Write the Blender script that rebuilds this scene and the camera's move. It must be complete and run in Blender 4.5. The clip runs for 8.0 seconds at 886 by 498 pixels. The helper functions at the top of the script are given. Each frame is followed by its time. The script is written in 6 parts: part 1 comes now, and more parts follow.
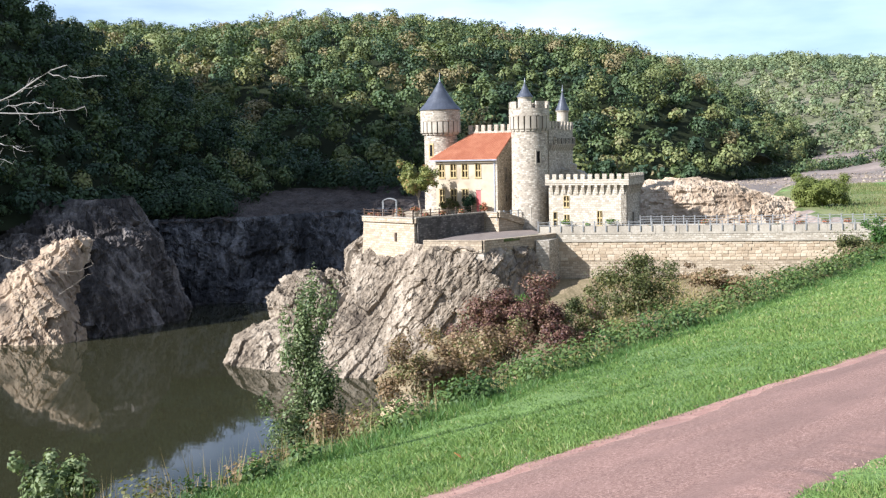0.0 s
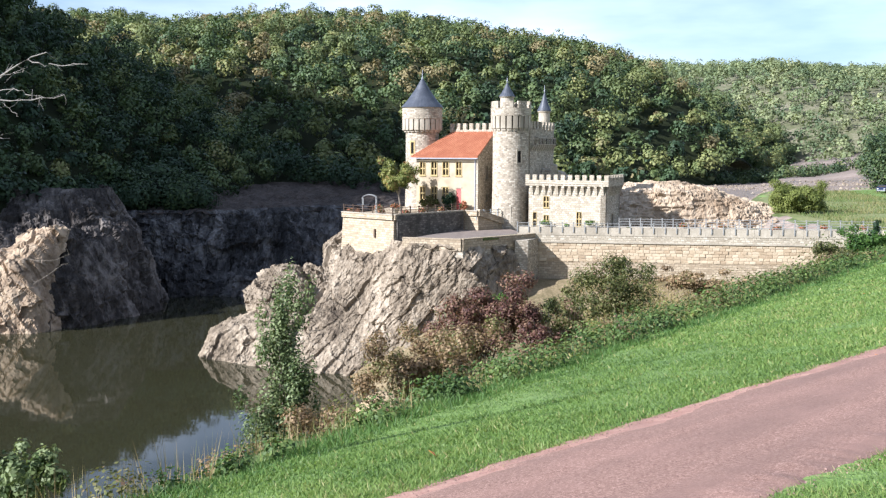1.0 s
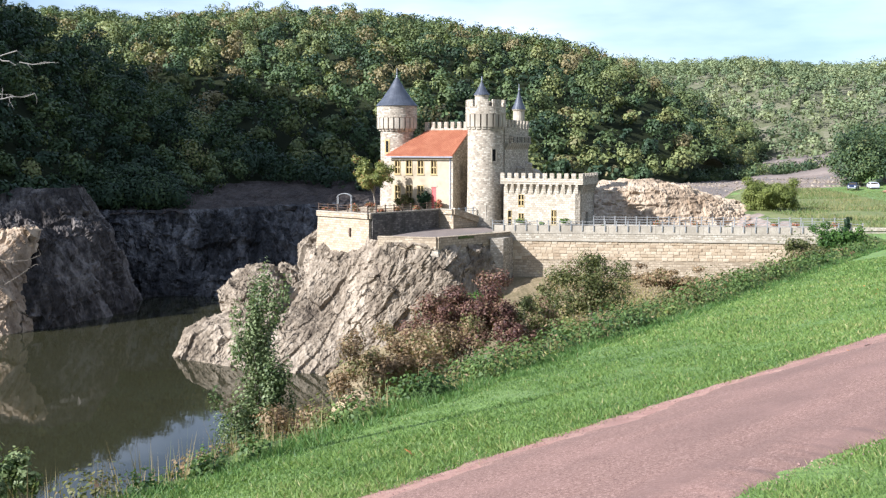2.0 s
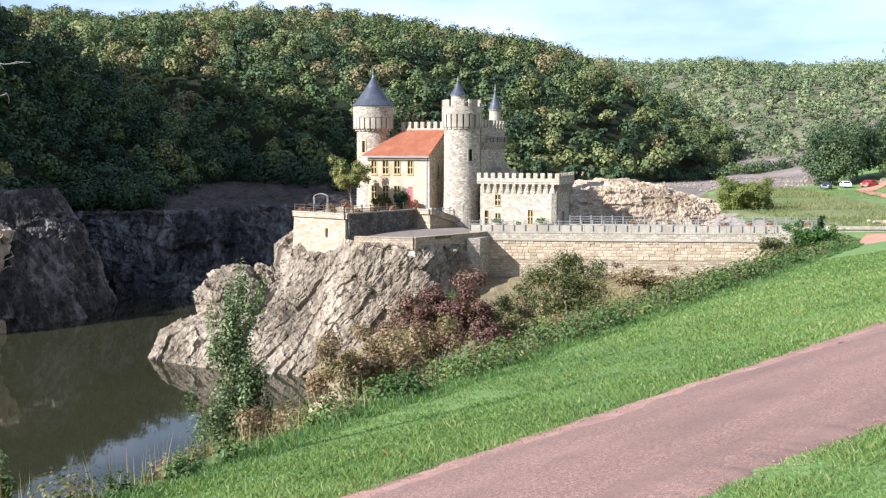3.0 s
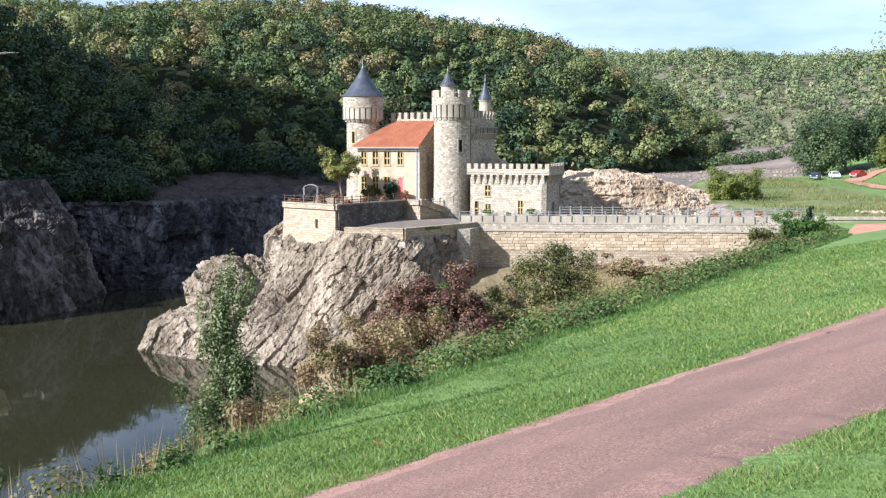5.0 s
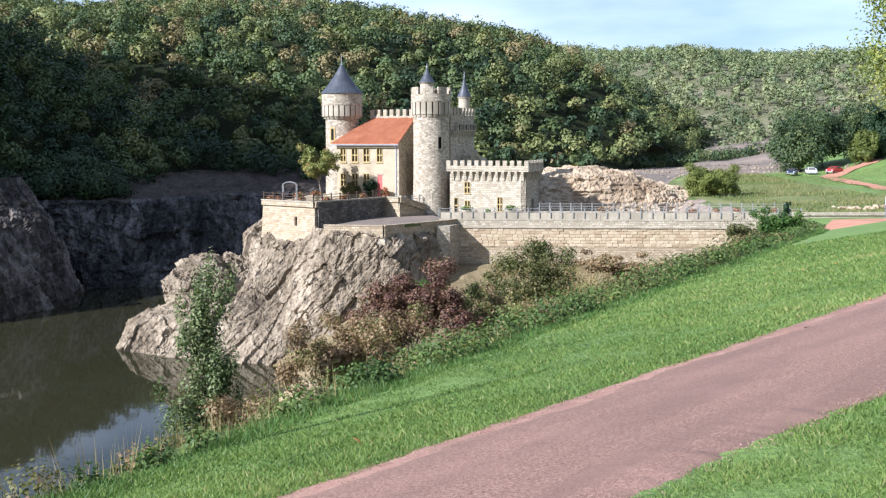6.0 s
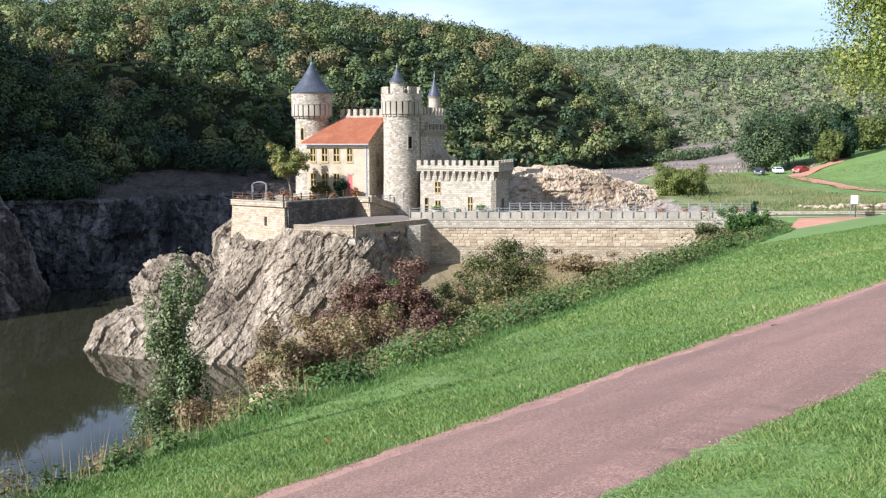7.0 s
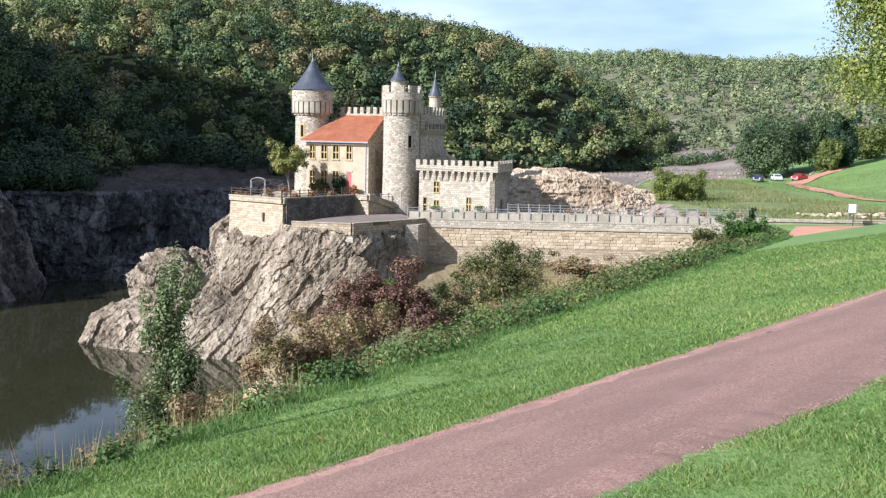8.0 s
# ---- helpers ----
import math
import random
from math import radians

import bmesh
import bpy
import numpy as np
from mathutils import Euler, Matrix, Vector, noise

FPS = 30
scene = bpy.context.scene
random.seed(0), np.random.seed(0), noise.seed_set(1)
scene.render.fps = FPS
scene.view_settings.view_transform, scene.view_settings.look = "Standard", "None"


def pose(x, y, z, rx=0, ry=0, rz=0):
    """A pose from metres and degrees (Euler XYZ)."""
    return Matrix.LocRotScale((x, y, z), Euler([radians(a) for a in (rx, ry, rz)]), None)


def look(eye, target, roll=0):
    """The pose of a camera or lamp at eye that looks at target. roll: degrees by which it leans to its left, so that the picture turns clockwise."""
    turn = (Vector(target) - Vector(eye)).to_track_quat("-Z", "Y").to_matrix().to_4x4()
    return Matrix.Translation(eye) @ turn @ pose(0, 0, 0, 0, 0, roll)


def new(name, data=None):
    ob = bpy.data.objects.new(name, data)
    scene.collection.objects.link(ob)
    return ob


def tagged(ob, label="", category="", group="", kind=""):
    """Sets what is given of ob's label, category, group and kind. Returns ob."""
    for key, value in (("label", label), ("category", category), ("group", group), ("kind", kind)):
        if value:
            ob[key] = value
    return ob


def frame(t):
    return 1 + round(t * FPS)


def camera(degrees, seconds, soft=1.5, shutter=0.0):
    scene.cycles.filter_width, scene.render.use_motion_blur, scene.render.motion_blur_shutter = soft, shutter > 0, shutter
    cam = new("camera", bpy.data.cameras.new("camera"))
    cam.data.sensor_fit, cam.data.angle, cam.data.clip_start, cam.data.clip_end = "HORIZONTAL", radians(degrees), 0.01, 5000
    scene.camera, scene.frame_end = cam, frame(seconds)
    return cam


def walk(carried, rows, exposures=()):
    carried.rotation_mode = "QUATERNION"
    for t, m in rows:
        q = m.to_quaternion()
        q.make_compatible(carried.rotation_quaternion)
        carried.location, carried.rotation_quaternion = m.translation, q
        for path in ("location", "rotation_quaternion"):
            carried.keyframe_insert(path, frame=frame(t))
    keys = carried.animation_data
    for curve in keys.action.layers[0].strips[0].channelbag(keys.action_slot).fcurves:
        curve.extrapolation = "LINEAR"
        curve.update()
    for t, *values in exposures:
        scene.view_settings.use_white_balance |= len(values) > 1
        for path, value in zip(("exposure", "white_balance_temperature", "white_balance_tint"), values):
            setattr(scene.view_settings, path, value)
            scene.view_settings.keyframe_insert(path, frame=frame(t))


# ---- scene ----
# ---- camera: stands on the lawn and pans slowly to its right ----
EYE = 22.0
cam = camera(47.6, 8.0, 1.3)
ROWS = [
    (0.0, 84.718, 1.180, 4.549),
    (0.5, 84.595, -0.506, 4.087),
    (1.0, 84.578, -0.234, 3.475),
    (1.5, 84.516, -0.116, 2.674),
    (3.0, 84.502, -0.028, 0.713),
    (3.5, 84.506, 0.000, 0.000),
    (4.0, 84.477, -0.020, 0.138),
    (5.5, 83.815, 0.022, 0.127),
    (6.0, 83.805, 0.108, -1.025),
    (6.5, 83.804, 0.187, -1.984),
    (7.0, 83.785, 0.096, -2.711),
    (7.5, 83.707, -1.154, -3.037),
    (8.0, 83.775, -1.174, -2.724),
]
walk(cam, [(t, pose(0, 0, EYE, rx, ry, rz)) for t, rx, ry, rz in ROWS], [(0.0, 1.39, 5620, 14), (3.5, 1.37, 5600, 14), (5.5, 1.26, 5580, 14), (8.0, 1.18, 5580, 14)])

# ---- light: low autumn sun from the left, clear sky ----
SUN = Vector((-0.86, -0.51, 0.0)).normalized() * math.cos(radians(31)) + Vector((0, 0, math.sin(radians(31))))
world = bpy.data.worlds.new("sky")
scene.world = world
world.use_nodes = True
wn = world.node_tree.nodes
sky = wn.new("ShaderNodeTexSky")
sky.sky_type, sky.sun_disc = "NISHITA", False
sky.sun_elevation, sky.sun_rotation = radians(31), math.atan2(SUN.x, SUN.y)
sky.air_density, sky.dust_density, sky.altitude = 1.0, 0.8, 350
# thin high cloud drifting all round the sky
wl = world.node_tree.links
wco, wmap, wnoise, wramp, wmix = wn.new("ShaderNodeTexCoord"), wn.new("ShaderNodeMapping"), wn.new("ShaderNodeTexNoise"), wn.new("ShaderNodeValToRGB"), wn.new("ShaderNodeMix")
wmap.inputs["Scale"].default_value = (2.0, 2.0, 9.0)
wnoise.inputs["Scale"].default_value, wnoise.inputs["Detail"].default_value = 1.6, 6
wramp.color_ramp.elements[0].position, wramp.color_ramp.elements[1].position = 0.36, 0.72
wramp.color_ramp.elements[1].color = (0.52, 0.52, 0.52, 1)
wmix.data_type = "RGBA"
wmix.inputs[7].default_value = (13.0, 13.8, 14.8, 1)
wl.new(wco.outputs["Generated"], wmap.inputs[0])
wl.new(wmap.outputs[0], wnoise.inputs["Vector"])
wl.new(wnoise.outputs["Fac"], wramp.inputs[0])
wl.new(wramp.outputs[0], wmix.inputs[0])
wl.new(sky.outputs[0], wmix.inputs[6])
wl.new(wmix.outputs[2], wn["Background"].inputs[0])
wn["Background"].inputs[1].default_value = 0.054
sun = new("sun", bpy.data.lights.new("sun", "SUN"))
sun.data.energy, sun.data.angle, sun.data.color = 5.0, radians(0.6), (1.0, 0.945, 0.85)
sun.matrix_world = look((0, 0, 150), Vector((0, 0, 150)) - SUN)

# ---- materials ----
def material(name, rough=0.8, metal=0.0, spec=0.3):
    m = bpy.data.materials.new(name)
    m.use_nodes = True
    b = m.node_tree.nodes["Principled BSDF"]
    b.inputs["Roughness"].default_value, b.inputs["Metallic"].default_value = rough, metal
    b.inputs["Specular IOR Level"].default_value = spec
    return m, m.node_tree.nodes, m.node_tree.links, b


def ramp_of(nodes, links, value, stops):
    r = nodes.new("ShaderNodeValToRGB")
    e = r.color_ramp.elements
    while len(e) < len(stops):
        e.new(0.5)
    for el, (p, c) in zip(e, stops):
        el.position, el.color = p, (*c, 1)
    links.new(value, r.inputs[0])
    return r.outputs[0]


def noise_of(nodes, links, coord, scale, detail=4, rough=0.55):
    n = nodes.new("ShaderNodeTexNoise")
    n.inputs["Scale"].default_value, n.inputs["Detail"].default_value, n.inputs["Roughness"].default_value = scale, detail, rough
    links.new(coord, n.inputs["Vector"])
    return n.outputs["Fac"]


def mixed(nodes, links, fac, a, b, kind="MIX"):
    m = nodes.new("ShaderNodeMix")
    m.data_type, m.blend_type = "RGBA", kind
    for sock, v in ((m.inputs[0], fac), (m.inputs[6], a), (m.inputs[7], b)):
        if isinstance(v, (int, float)):
            sock.default_value = v
        elif isinstance(v, tuple):
            sock.default_value = (*v, 1)
        else:
            links.new(v, sock)
    return m.outputs[2]


def bumped(nodes, links, b, height, strength, distance):
    n = nodes.new("ShaderNodeBump")
    n.inputs["Strength"].default_value, n.inputs["Distance"].default_value = strength, distance
    links.new(height, n.inputs["Height"])
    links.new(n.outputs[0], b.inputs["Normal"])


def noisy(name, stops, scale, rough=0.85, bump=0.3, dist=0.05, fine=8.0, spec=0.25, stain=None, stain_scale=0.2):
    """A matt material of noise at two scales in metres."""
    m, n, l, b = material(name, rough, 0, spec)
    co = n.new("ShaderNodeTexCoord").outputs["Object"]
    big, small = noise_of(n, l, co, scale), noise_of(n, l, co, scale * fine, 5, 0.65)
    both = n.new("ShaderNodeMath")
    both.operation = "MULTIPLY_ADD"
    l.new(small, both.inputs[0])
    both.inputs[1].default_value = 0.6
    half = n.new("ShaderNodeMath")
    half.operation = "MULTIPLY"
    l.new(big, half.inputs[0])
    half.inputs[1].default_value = 0.6
    l.new(half.outputs[0], both.inputs[2])
    col = ramp_of(n, l, both.outputs[0], stops)
    if stain:
        s = ramp_of(n, l, noise_of(n, l, co, stain_scale, 6, 0.6), [(0.45, (0, 0, 0)), (0.65, (1, 1, 1))])
        col = mixed(n, l, s, col, stain)
    l.new(col, b.inputs["Base Color"])
    bumped(n, l, b, small, bump, dist)
    return m


def masonry(name, tones, mortar, length, height, gap=0.03, bump=0.6, streak=0.35, squash=1.0):
    """Coursed stone on the mesh's own wall coordinates (metres along, metres up)."""
    m, n, l, b = material(name, 0.9, 0, 0.2)
    uv = n.new("ShaderNodeUVMap").outputs[0]
    co = n.new("ShaderNodeTexCoord").outputs["Object"]
    warp = n.new("ShaderNodeTexNoise")
    warp.inputs["Scale"].default_value, warp.inputs["Detail"].default_value = 1.3, 3
    l.new(uv, warp.inputs["Vector"])
    add = n.new("ShaderNodeVectorMath")
    add.operation = "MULTIPLY_ADD"
    l.new(warp.outputs["Color"], add.inputs[0])
    add.inputs[1].default_value = (0.42, 0.2, 0)
    l.new(uv, add.inputs[2])
    br = n.new("ShaderNodeTexBrick")
    br.offset, br.squash, br.squash_frequency = 0.5, squash, 3
    br.inputs["Scale"].default_value, br.inputs["Mortar Size"].default_value = 1.0, gap
    br.inputs["Brick Width"].default_value, br.inputs["Row Height"].default_value = length, height
    br.inputs["Mortar Smooth"].default_value, br.inputs["Bias"].default_value = 0.4, 0.0
    br.inputs["Color1"].default_value, br.inputs["Color2"].default_value = (0, 0, 0, 1), (1, 1, 1, 1)
    br.inputs["Mortar"].default_value = (0.5, 0.5, 0.5, 1)
    l.new(add.outputs[0], br.inputs["Vector"])
    grain = noise_of(n, l, co, 2.2, 6, 0.7)
    v = mixed(n, l, 0.55, br.outputs["Color"], grain)
    col = ramp_of(n, l, v, [(0.2, tones[0]), (0.5, tones[1]), (0.8, tones[2])])
    col = mixed(n, l, br.outputs["Fac"], col, mortar)
    # rain streaks and weathering: tall, narrow stains
    st = n.new("ShaderNodeMapping")
    st.inputs["Scale"].default_value = (0.9, 0.9, 0.12)
    l.new(co, st.inputs["Vector"])
    s = ramp_of(n, l, noise_of(n, l, st.outputs[0], 1.0, 6, 0.65), [(0.45, (0, 0, 0)), (0.75, (1, 1, 1))])
    f = mixed(n, l, streak, (0, 0, 0), s)
    col = mixed(n, l, f, col, tuple(c * 0.45 for c in tones[0]))
    l.new(col, b.inputs["Base Color"])
    hgt = mixed(n, l, 0.35, mixed(n, l, br.outputs["Fac"], (1, 1, 1), (0, 0, 0)), grain)
    bumped(n, l, b, hgt, bump, 0.06)
    return m


def leafy(name, stops, rough=0.55, glow=0.35, clumps=0.0):
    """Leaves: colour by the mesh's own 'tint', light passing through."""
    m, n, l, b = material(name, rough, 0, 0.25)
    a = n.new("ShaderNodeAttribute")
    a.attribute_name = "tint"
    col = ramp_of(n, l, a.outputs["Fac"], stops)
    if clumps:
        # far crowns: noise paints shaded gaps between leaf clusters, and gives relief
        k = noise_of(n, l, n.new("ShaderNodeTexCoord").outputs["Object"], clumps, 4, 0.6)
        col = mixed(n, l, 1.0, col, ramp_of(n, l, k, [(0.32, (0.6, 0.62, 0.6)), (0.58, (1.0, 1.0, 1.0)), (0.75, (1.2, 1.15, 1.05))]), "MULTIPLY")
        bumped(n, l, b, k, 0.8, 0.5)
    l.new(col, b.inputs["Base Color"])
    tr = n.new("ShaderNodeBsdfTranslucent")
    l.new(mixed(n, l, 1.0, col, (1.0, 1.0, 0.6), "MULTIPLY"), tr.inputs[0])
    mix = n.new("ShaderNodeMixShader")
    mix.inputs[0].default_value = glow
    l.new(b.outputs[0], mix.inputs[1])
    l.new(tr.outputs[0], mix.inputs[2])
    l.new(mix.outputs[0], n["Material Output"].inputs[0])
    return m


def plain(name, color, rough=0.6, metal=0.0, spec=0.3, vary=0.15):
    m, n, l, b = material(name, rough, metal, spec)
    co = n.new("ShaderNodeTexCoord").outputs["Object"]
    k = noise_of(n, l, co, 3.0, 5, 0.6)
    dark = tuple(c * (1 - vary) for c in color)
    light = tuple(min(1, c * (1 + vary)) for c in color)
    l.new(ramp_of(n, l, k, [(0.3, dark), (0.7, light)]), b.inputs["Base Color"])
    return m


def rocky(name, tones, crack, scale, pale=None):
    m, n, l, b = material(name, 0.9, 0, 0.2)
    co = n.new("ShaderNodeTexCoord").outputs["Object"]
    mp = n.new("ShaderNodeMapping")
    mp.inputs["Rotation"].default_value = (0.5, 0.3, 0.4)
    mp.inputs["Scale"].default_value = (1, 0.7, 0.45)
    l.new(co, mp.inputs["Vector"])
    big = noise_of(n, l, mp.outputs[0], scale * 0.35, 5, 0.6)
    mid = noise_of(n, l, mp.outputs[0], scale * 2.0, 8, 0.7)
    v = mixed(n, l, 0.5, big, mid)
    col = ramp_of(n, l, v, [(0.38, tones[0]), (0.48, tones[1]), (0.6, tones[2])])
    vo = n.new("ShaderNodeTexVoronoi")
    vo.feature = "DISTANCE_TO_EDGE"
    vo.inputs["Scale"].default_value = scale
    wob = n.new("ShaderNodeVectorMath")
    wob.operation = "MULTIPLY_ADD"
    nz = n.new("ShaderNodeTexNoise")
    nz.inputs["Scale"].default_value, nz.inputs["Detail"].default_value = scale * 1.2, 4
    l.new(mp.outputs[0], nz.inputs["Vector"])
    l.new(nz.outputs["Color"], wob.inputs[0])
    wob.inputs[1].default_value = (0.9 / scale,) * 3
    l.new(mp.outputs[0], wob.inputs[2])
    l.new(wob.outputs[0], vo.inputs["Vector"])
    ck = ramp_of(n, l, vo.outputs["Distance"], [(0.0, (1, 1, 1)), (0.06, (0, 0, 0))])
    brk = ramp_of(n, l, noise_of(n, l, co, scale * 0.6, 3), [(0.45, (0, 0, 0)), (0.6, (1, 1, 1))])
    ck = mixed(n, l, 1.0, ck, brk, "MULTIPLY")
    col = mixed(n, l, ck, col, crack)
    if pale:
        z = n.new("ShaderNodeSeparateXYZ")
        g = n.new("ShaderNodeNewGeometry")
        l.new(g.outputs["Position"], z.inputs[0])
        zz = n.new("ShaderNodeMath")
        zz.operation = "MULTIPLY_ADD"
        l.new(mid, zz.inputs[0])
        zz.inputs[1].default_value = 6.0
        l.new(z.outputs["Z"], zz.inputs[2])
        div = n.new("ShaderNodeMath")
        div.operation = "DIVIDE"
        l.new(zz.outputs[0], div.inputs[0])
        div.inputs[1].default_value = 20.0
        col = mixed(n, l, ramp_of(n, l, div.outputs[0], pale[0]), col, pale[1], "MULTIPLY")
    l.new(col, b.inputs["Base Color"])
    hgt = mixed(n, l, 0.4, mid, mixed(n, l, ck, (1, 1, 1), (0, 0, 0)))
    bumped(n, l, b, hgt, 0.9, 0.25)
    return m


M = {}
M["stone_pale"] = masonry("pale_limewashed_stone", [(0.255, 0.217, 0.16), (0.405, 0.355, 0.272), (0.51, 0.46, 0.368)], (0.29, 0.25, 0.19), 0.42, 0.24, streak=0.18)
M["stone_tower"] = masonry("rubble_granite", [(0.17, 0.14, 0.104), (0.375, 0.322, 0.247), (0.57, 0.51, 0.41)], (0.30, 0.26, 0.2), 0.34, 0.2, streak=0.25)
M["stone_wall"] = masonry("coursed_retaining_stone", [(0.25, 0.193, 0.128), (0.375, 0.302, 0.208), (0.46, 0.385, 0.282)], (0.25, 0.2, 0.138), 0.46, 0.25, gap=0.03, streak=0.3)
# dark stone: streaky stains plus shade put into the colour
M["stone_dark"] = masonry("stained_shaded_stone", [(0.06, 0.052, 0.045), (0.12, 0.105, 0.09), (0.24, 0.21, 0.175)], (0.09, 0.08, 0.068), 0.4, 0.22, streak=0.7)
mb, nb, lb, bb = material("squared_golden_stone", 0.9, 0, 0.2)
ob_info = nb.new("ShaderNodeObjectInfo")
cb = nb.new("ShaderNodeTexCoord").outputs["Object"]
grain_b = noise_of(nb, lb, cb, 5.0, 6, 0.7)
tone_b = mixed(nb, lb, 0.5, ob_info.outputs["Random"], grain_b)
lb.new(ramp_of(nb, lb, tone_b, [(0.15, (0.28, 0.207, 0.132)), (0.45, (0.39, 0.307, 0.207)), (0.7, (0.45, 0.368, 0.26)), (0.9, (0.5, 0.425, 0.315))]), bb.inputs["Base Color"])
bumped(nb, lb, bb, grain_b, 0.6, 0.04)
M["block"] = mb
M["stone_cap"] = noisy("dressed_stone", [(0.3, (0.25, 0.217, 0.165)), (0.6, (0.38, 0.335, 0.262)), (0.8, (0.46, 0.413, 0.335))], 0.6, stain=(0.25, 0.217, 0.165))
M["render"] = noisy("cream_lime_render", [(0.3, (0.31, 0.255, 0.175)), (0.6, (0.395, 0.335, 0.24)), (0.8, (0.45, 0.395, 0.3))], 0.5, bump=0.15, stain=(0.28, 0.225, 0.15), stain_scale=0.5)
M["yellow_trim"] = plain("yellow_sandstone", (0.36, 0.275, 0.13), 0.85)
M["slate"] = noisy("slate", [(0.3, (0.026, 0.030, 0.040)), (0.6, (0.045, 0.051, 0.065)), (0.8, (0.075, 0.082, 0.10))], 1.4, 0.5, spec=0.4)
M["lead"] = plain("lead_grey", (0.30, 0.31, 0.34), 0.45, 0.6)
M["terracotta"] = noisy("terracotta", [(0.3, (0.25, 0.09, 0.048)), (0.55, (0.35, 0.128, 0.066)), (0.8, (0.45, 0.2, 0.11))], 0.9, bump=0.2)
M["glass_dark"] = plain("dark_window_glass", (0.045, 0.035, 0.022), 0.25, 0.0, 0.5)
M["opening_dark"] = plain("unlit_opening", (0.012, 0.011, 0.01), 0.9, 0, 0.1)
M["shutter_red"] = plain("faded_red_paint", (0.48, 0.11, 0.10), 0.6)
M["wood_dark"] = plain("dark_wood", (0.07, 0.045, 0.03), 0.7)
M["rail"] = plain("grey_painted_iron", (0.22, 0.24, 0.25), 0.5, 0.3)
M["rail_white"] = plain("weathered_white_iron", (0.23, 0.23, 0.22), 0.6)
M["rock"] = rocky("weathered_granite", [(0.075, 0.058, 0.041), (0.185, 0.148, 0.106), (0.34, 0.284, 0.214)], (0.03, 0.024, 0.018), 0.9)
# cliff colour lowered to near black to hold the shade it stands in
M["cliff"] = rocky("shaded_gneiss", [(0.02, 0.02, 0.021), (0.046, 0.045, 0.046), (0.17, 0.163, 0.16)], (0.014, 0.014, 0.014), 0.45)
# one shore rock in two colours: a shaded copy, then a sunlit one
M["cliff_brown"] = rocky("shaded_brown_gneiss", [(0.022, 0.019, 0.017), (0.055, 0.047, 0.042), (0.19, 0.166, 0.146)], (0.03, 0.026, 0.023), 0.5)
M["rock_shore"] = rocky("sunlit_shore_gneiss", [(0.12, 0.088, 0.06), (0.25, 0.185, 0.125), (0.42, 0.325, 0.225)], (0.02, 0.017, 0.015), 0.4)
M["rock_gold"] = rocky("golden_granite", [(0.20, 0.143, 0.092), (0.335, 0.257, 0.176), (0.44, 0.36, 0.265)], (0.2, 0.15, 0.1), 0.4)
M["soil"] = noisy("bare_lakebed", [(0.3, (0.10, 0.078, 0.064)), (0.55, (0.2, 0.156, 0.126)), (0.8, (0.32, 0.26, 0.212))], 0.12, bump=0.6, dist=0.3, stain=(0.13, 0.112, 0.098), stain_scale=0.06)
M["hill_dry"] = noisy("dry_rocky_hillside", [(0.3, (0.05, 0.06, 0.028)), (0.55, (0.09, 0.095, 0.048)), (0.8, (0.2, 0.175, 0.13))], 0.08, bump=0.6, dist=0.3)
M["sand"] = noisy("bleached_sand", [(0.3, (0.2, 0.15, 0.085)), (0.55, (0.33, 0.25, 0.15)), (0.8, (0.46, 0.37, 0.24))], 1.2, bump=0.7, dist=0.06)
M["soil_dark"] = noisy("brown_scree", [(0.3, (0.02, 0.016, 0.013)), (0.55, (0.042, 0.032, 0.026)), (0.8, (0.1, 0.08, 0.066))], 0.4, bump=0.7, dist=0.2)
M["bank"] = noisy("rough_bank", [(0.3, (0.035, 0.06, 0.016)), (0.55, (0.075, 0.10, 0.03)), (0.8, (0.14, 0.15, 0.055))], 0.35, bump=0.8, dist=0.2)
M["meadow"] = noisy("dry_meadow", [(0.3, (0.075, 0.11, 0.03)), (0.55, (0.13, 0.15, 0.052)), (0.8, (0.20, 0.19, 0.085))], 0.25, bump=0.8, dist=0.15)
M["lawn"] = noisy("mown_grass", [(0.3, (0.06, 0.11, 0.028)), (0.55, (0.11, 0.175, 0.046)), (0.8, (0.165, 0.235, 0.07))], 0.5, 0.7, bump=0.9, dist=0.06, fine=22, stain=(0.15, 0.23, 0.055), stain_scale=0.3)
ma, na, la, ba = material("red_asphalt", 0.85, 0, 0.25)
ca = na.new("ShaderNodeTexCoord").outputs["Object"]
along = na.new("ShaderNodeMapping")
along.vector_type = "TEXTURE"
along.inputs["Rotation"].default_value = (0, 0, radians(46))
along.inputs["Scale"].default_value = (5.0, 0.55, 1.0)
la.new(ca, along.inputs["Vector"])
worn = noise_of(na, la, along.outputs[0], 1.0, 4)
grain_a, speck = noise_of(na, la, ca, 38, 3, 0.7), noise_of(na, la, ca, 110, 2, 0.6)
mix_a = mixed(na, la, 0.5, grain_a, speck)
col_a = ramp_of(na, la, mix_a, [(0.36, (0.08, 0.045, 0.034)), (0.5, (0.20, 0.115, 0.088)), (0.62, (0.38, 0.255, 0.205))])
col_a = mixed(na, la, ramp_of(na, la, worn, [(0.40, (0, 0, 0)), (0.68, (0.75, 0.75, 0.75))]), col_a, (0.145, 0.09, 0.072))
col_a = mixed(na, la, ramp_of(na, la, noise_of(na, la, ca, 0.7, 5, 0.65), [(0.5, (0, 0, 0)), (0.72, (0.6, 0.6, 0.6))]), col_a, (0.25, 0.15, 0.12))
la.new(col_a, ba.inputs["Base Color"])
bumped(na, la, ba, mix_a, 0.6, 0.008)
M["asphalt_red"] = ma
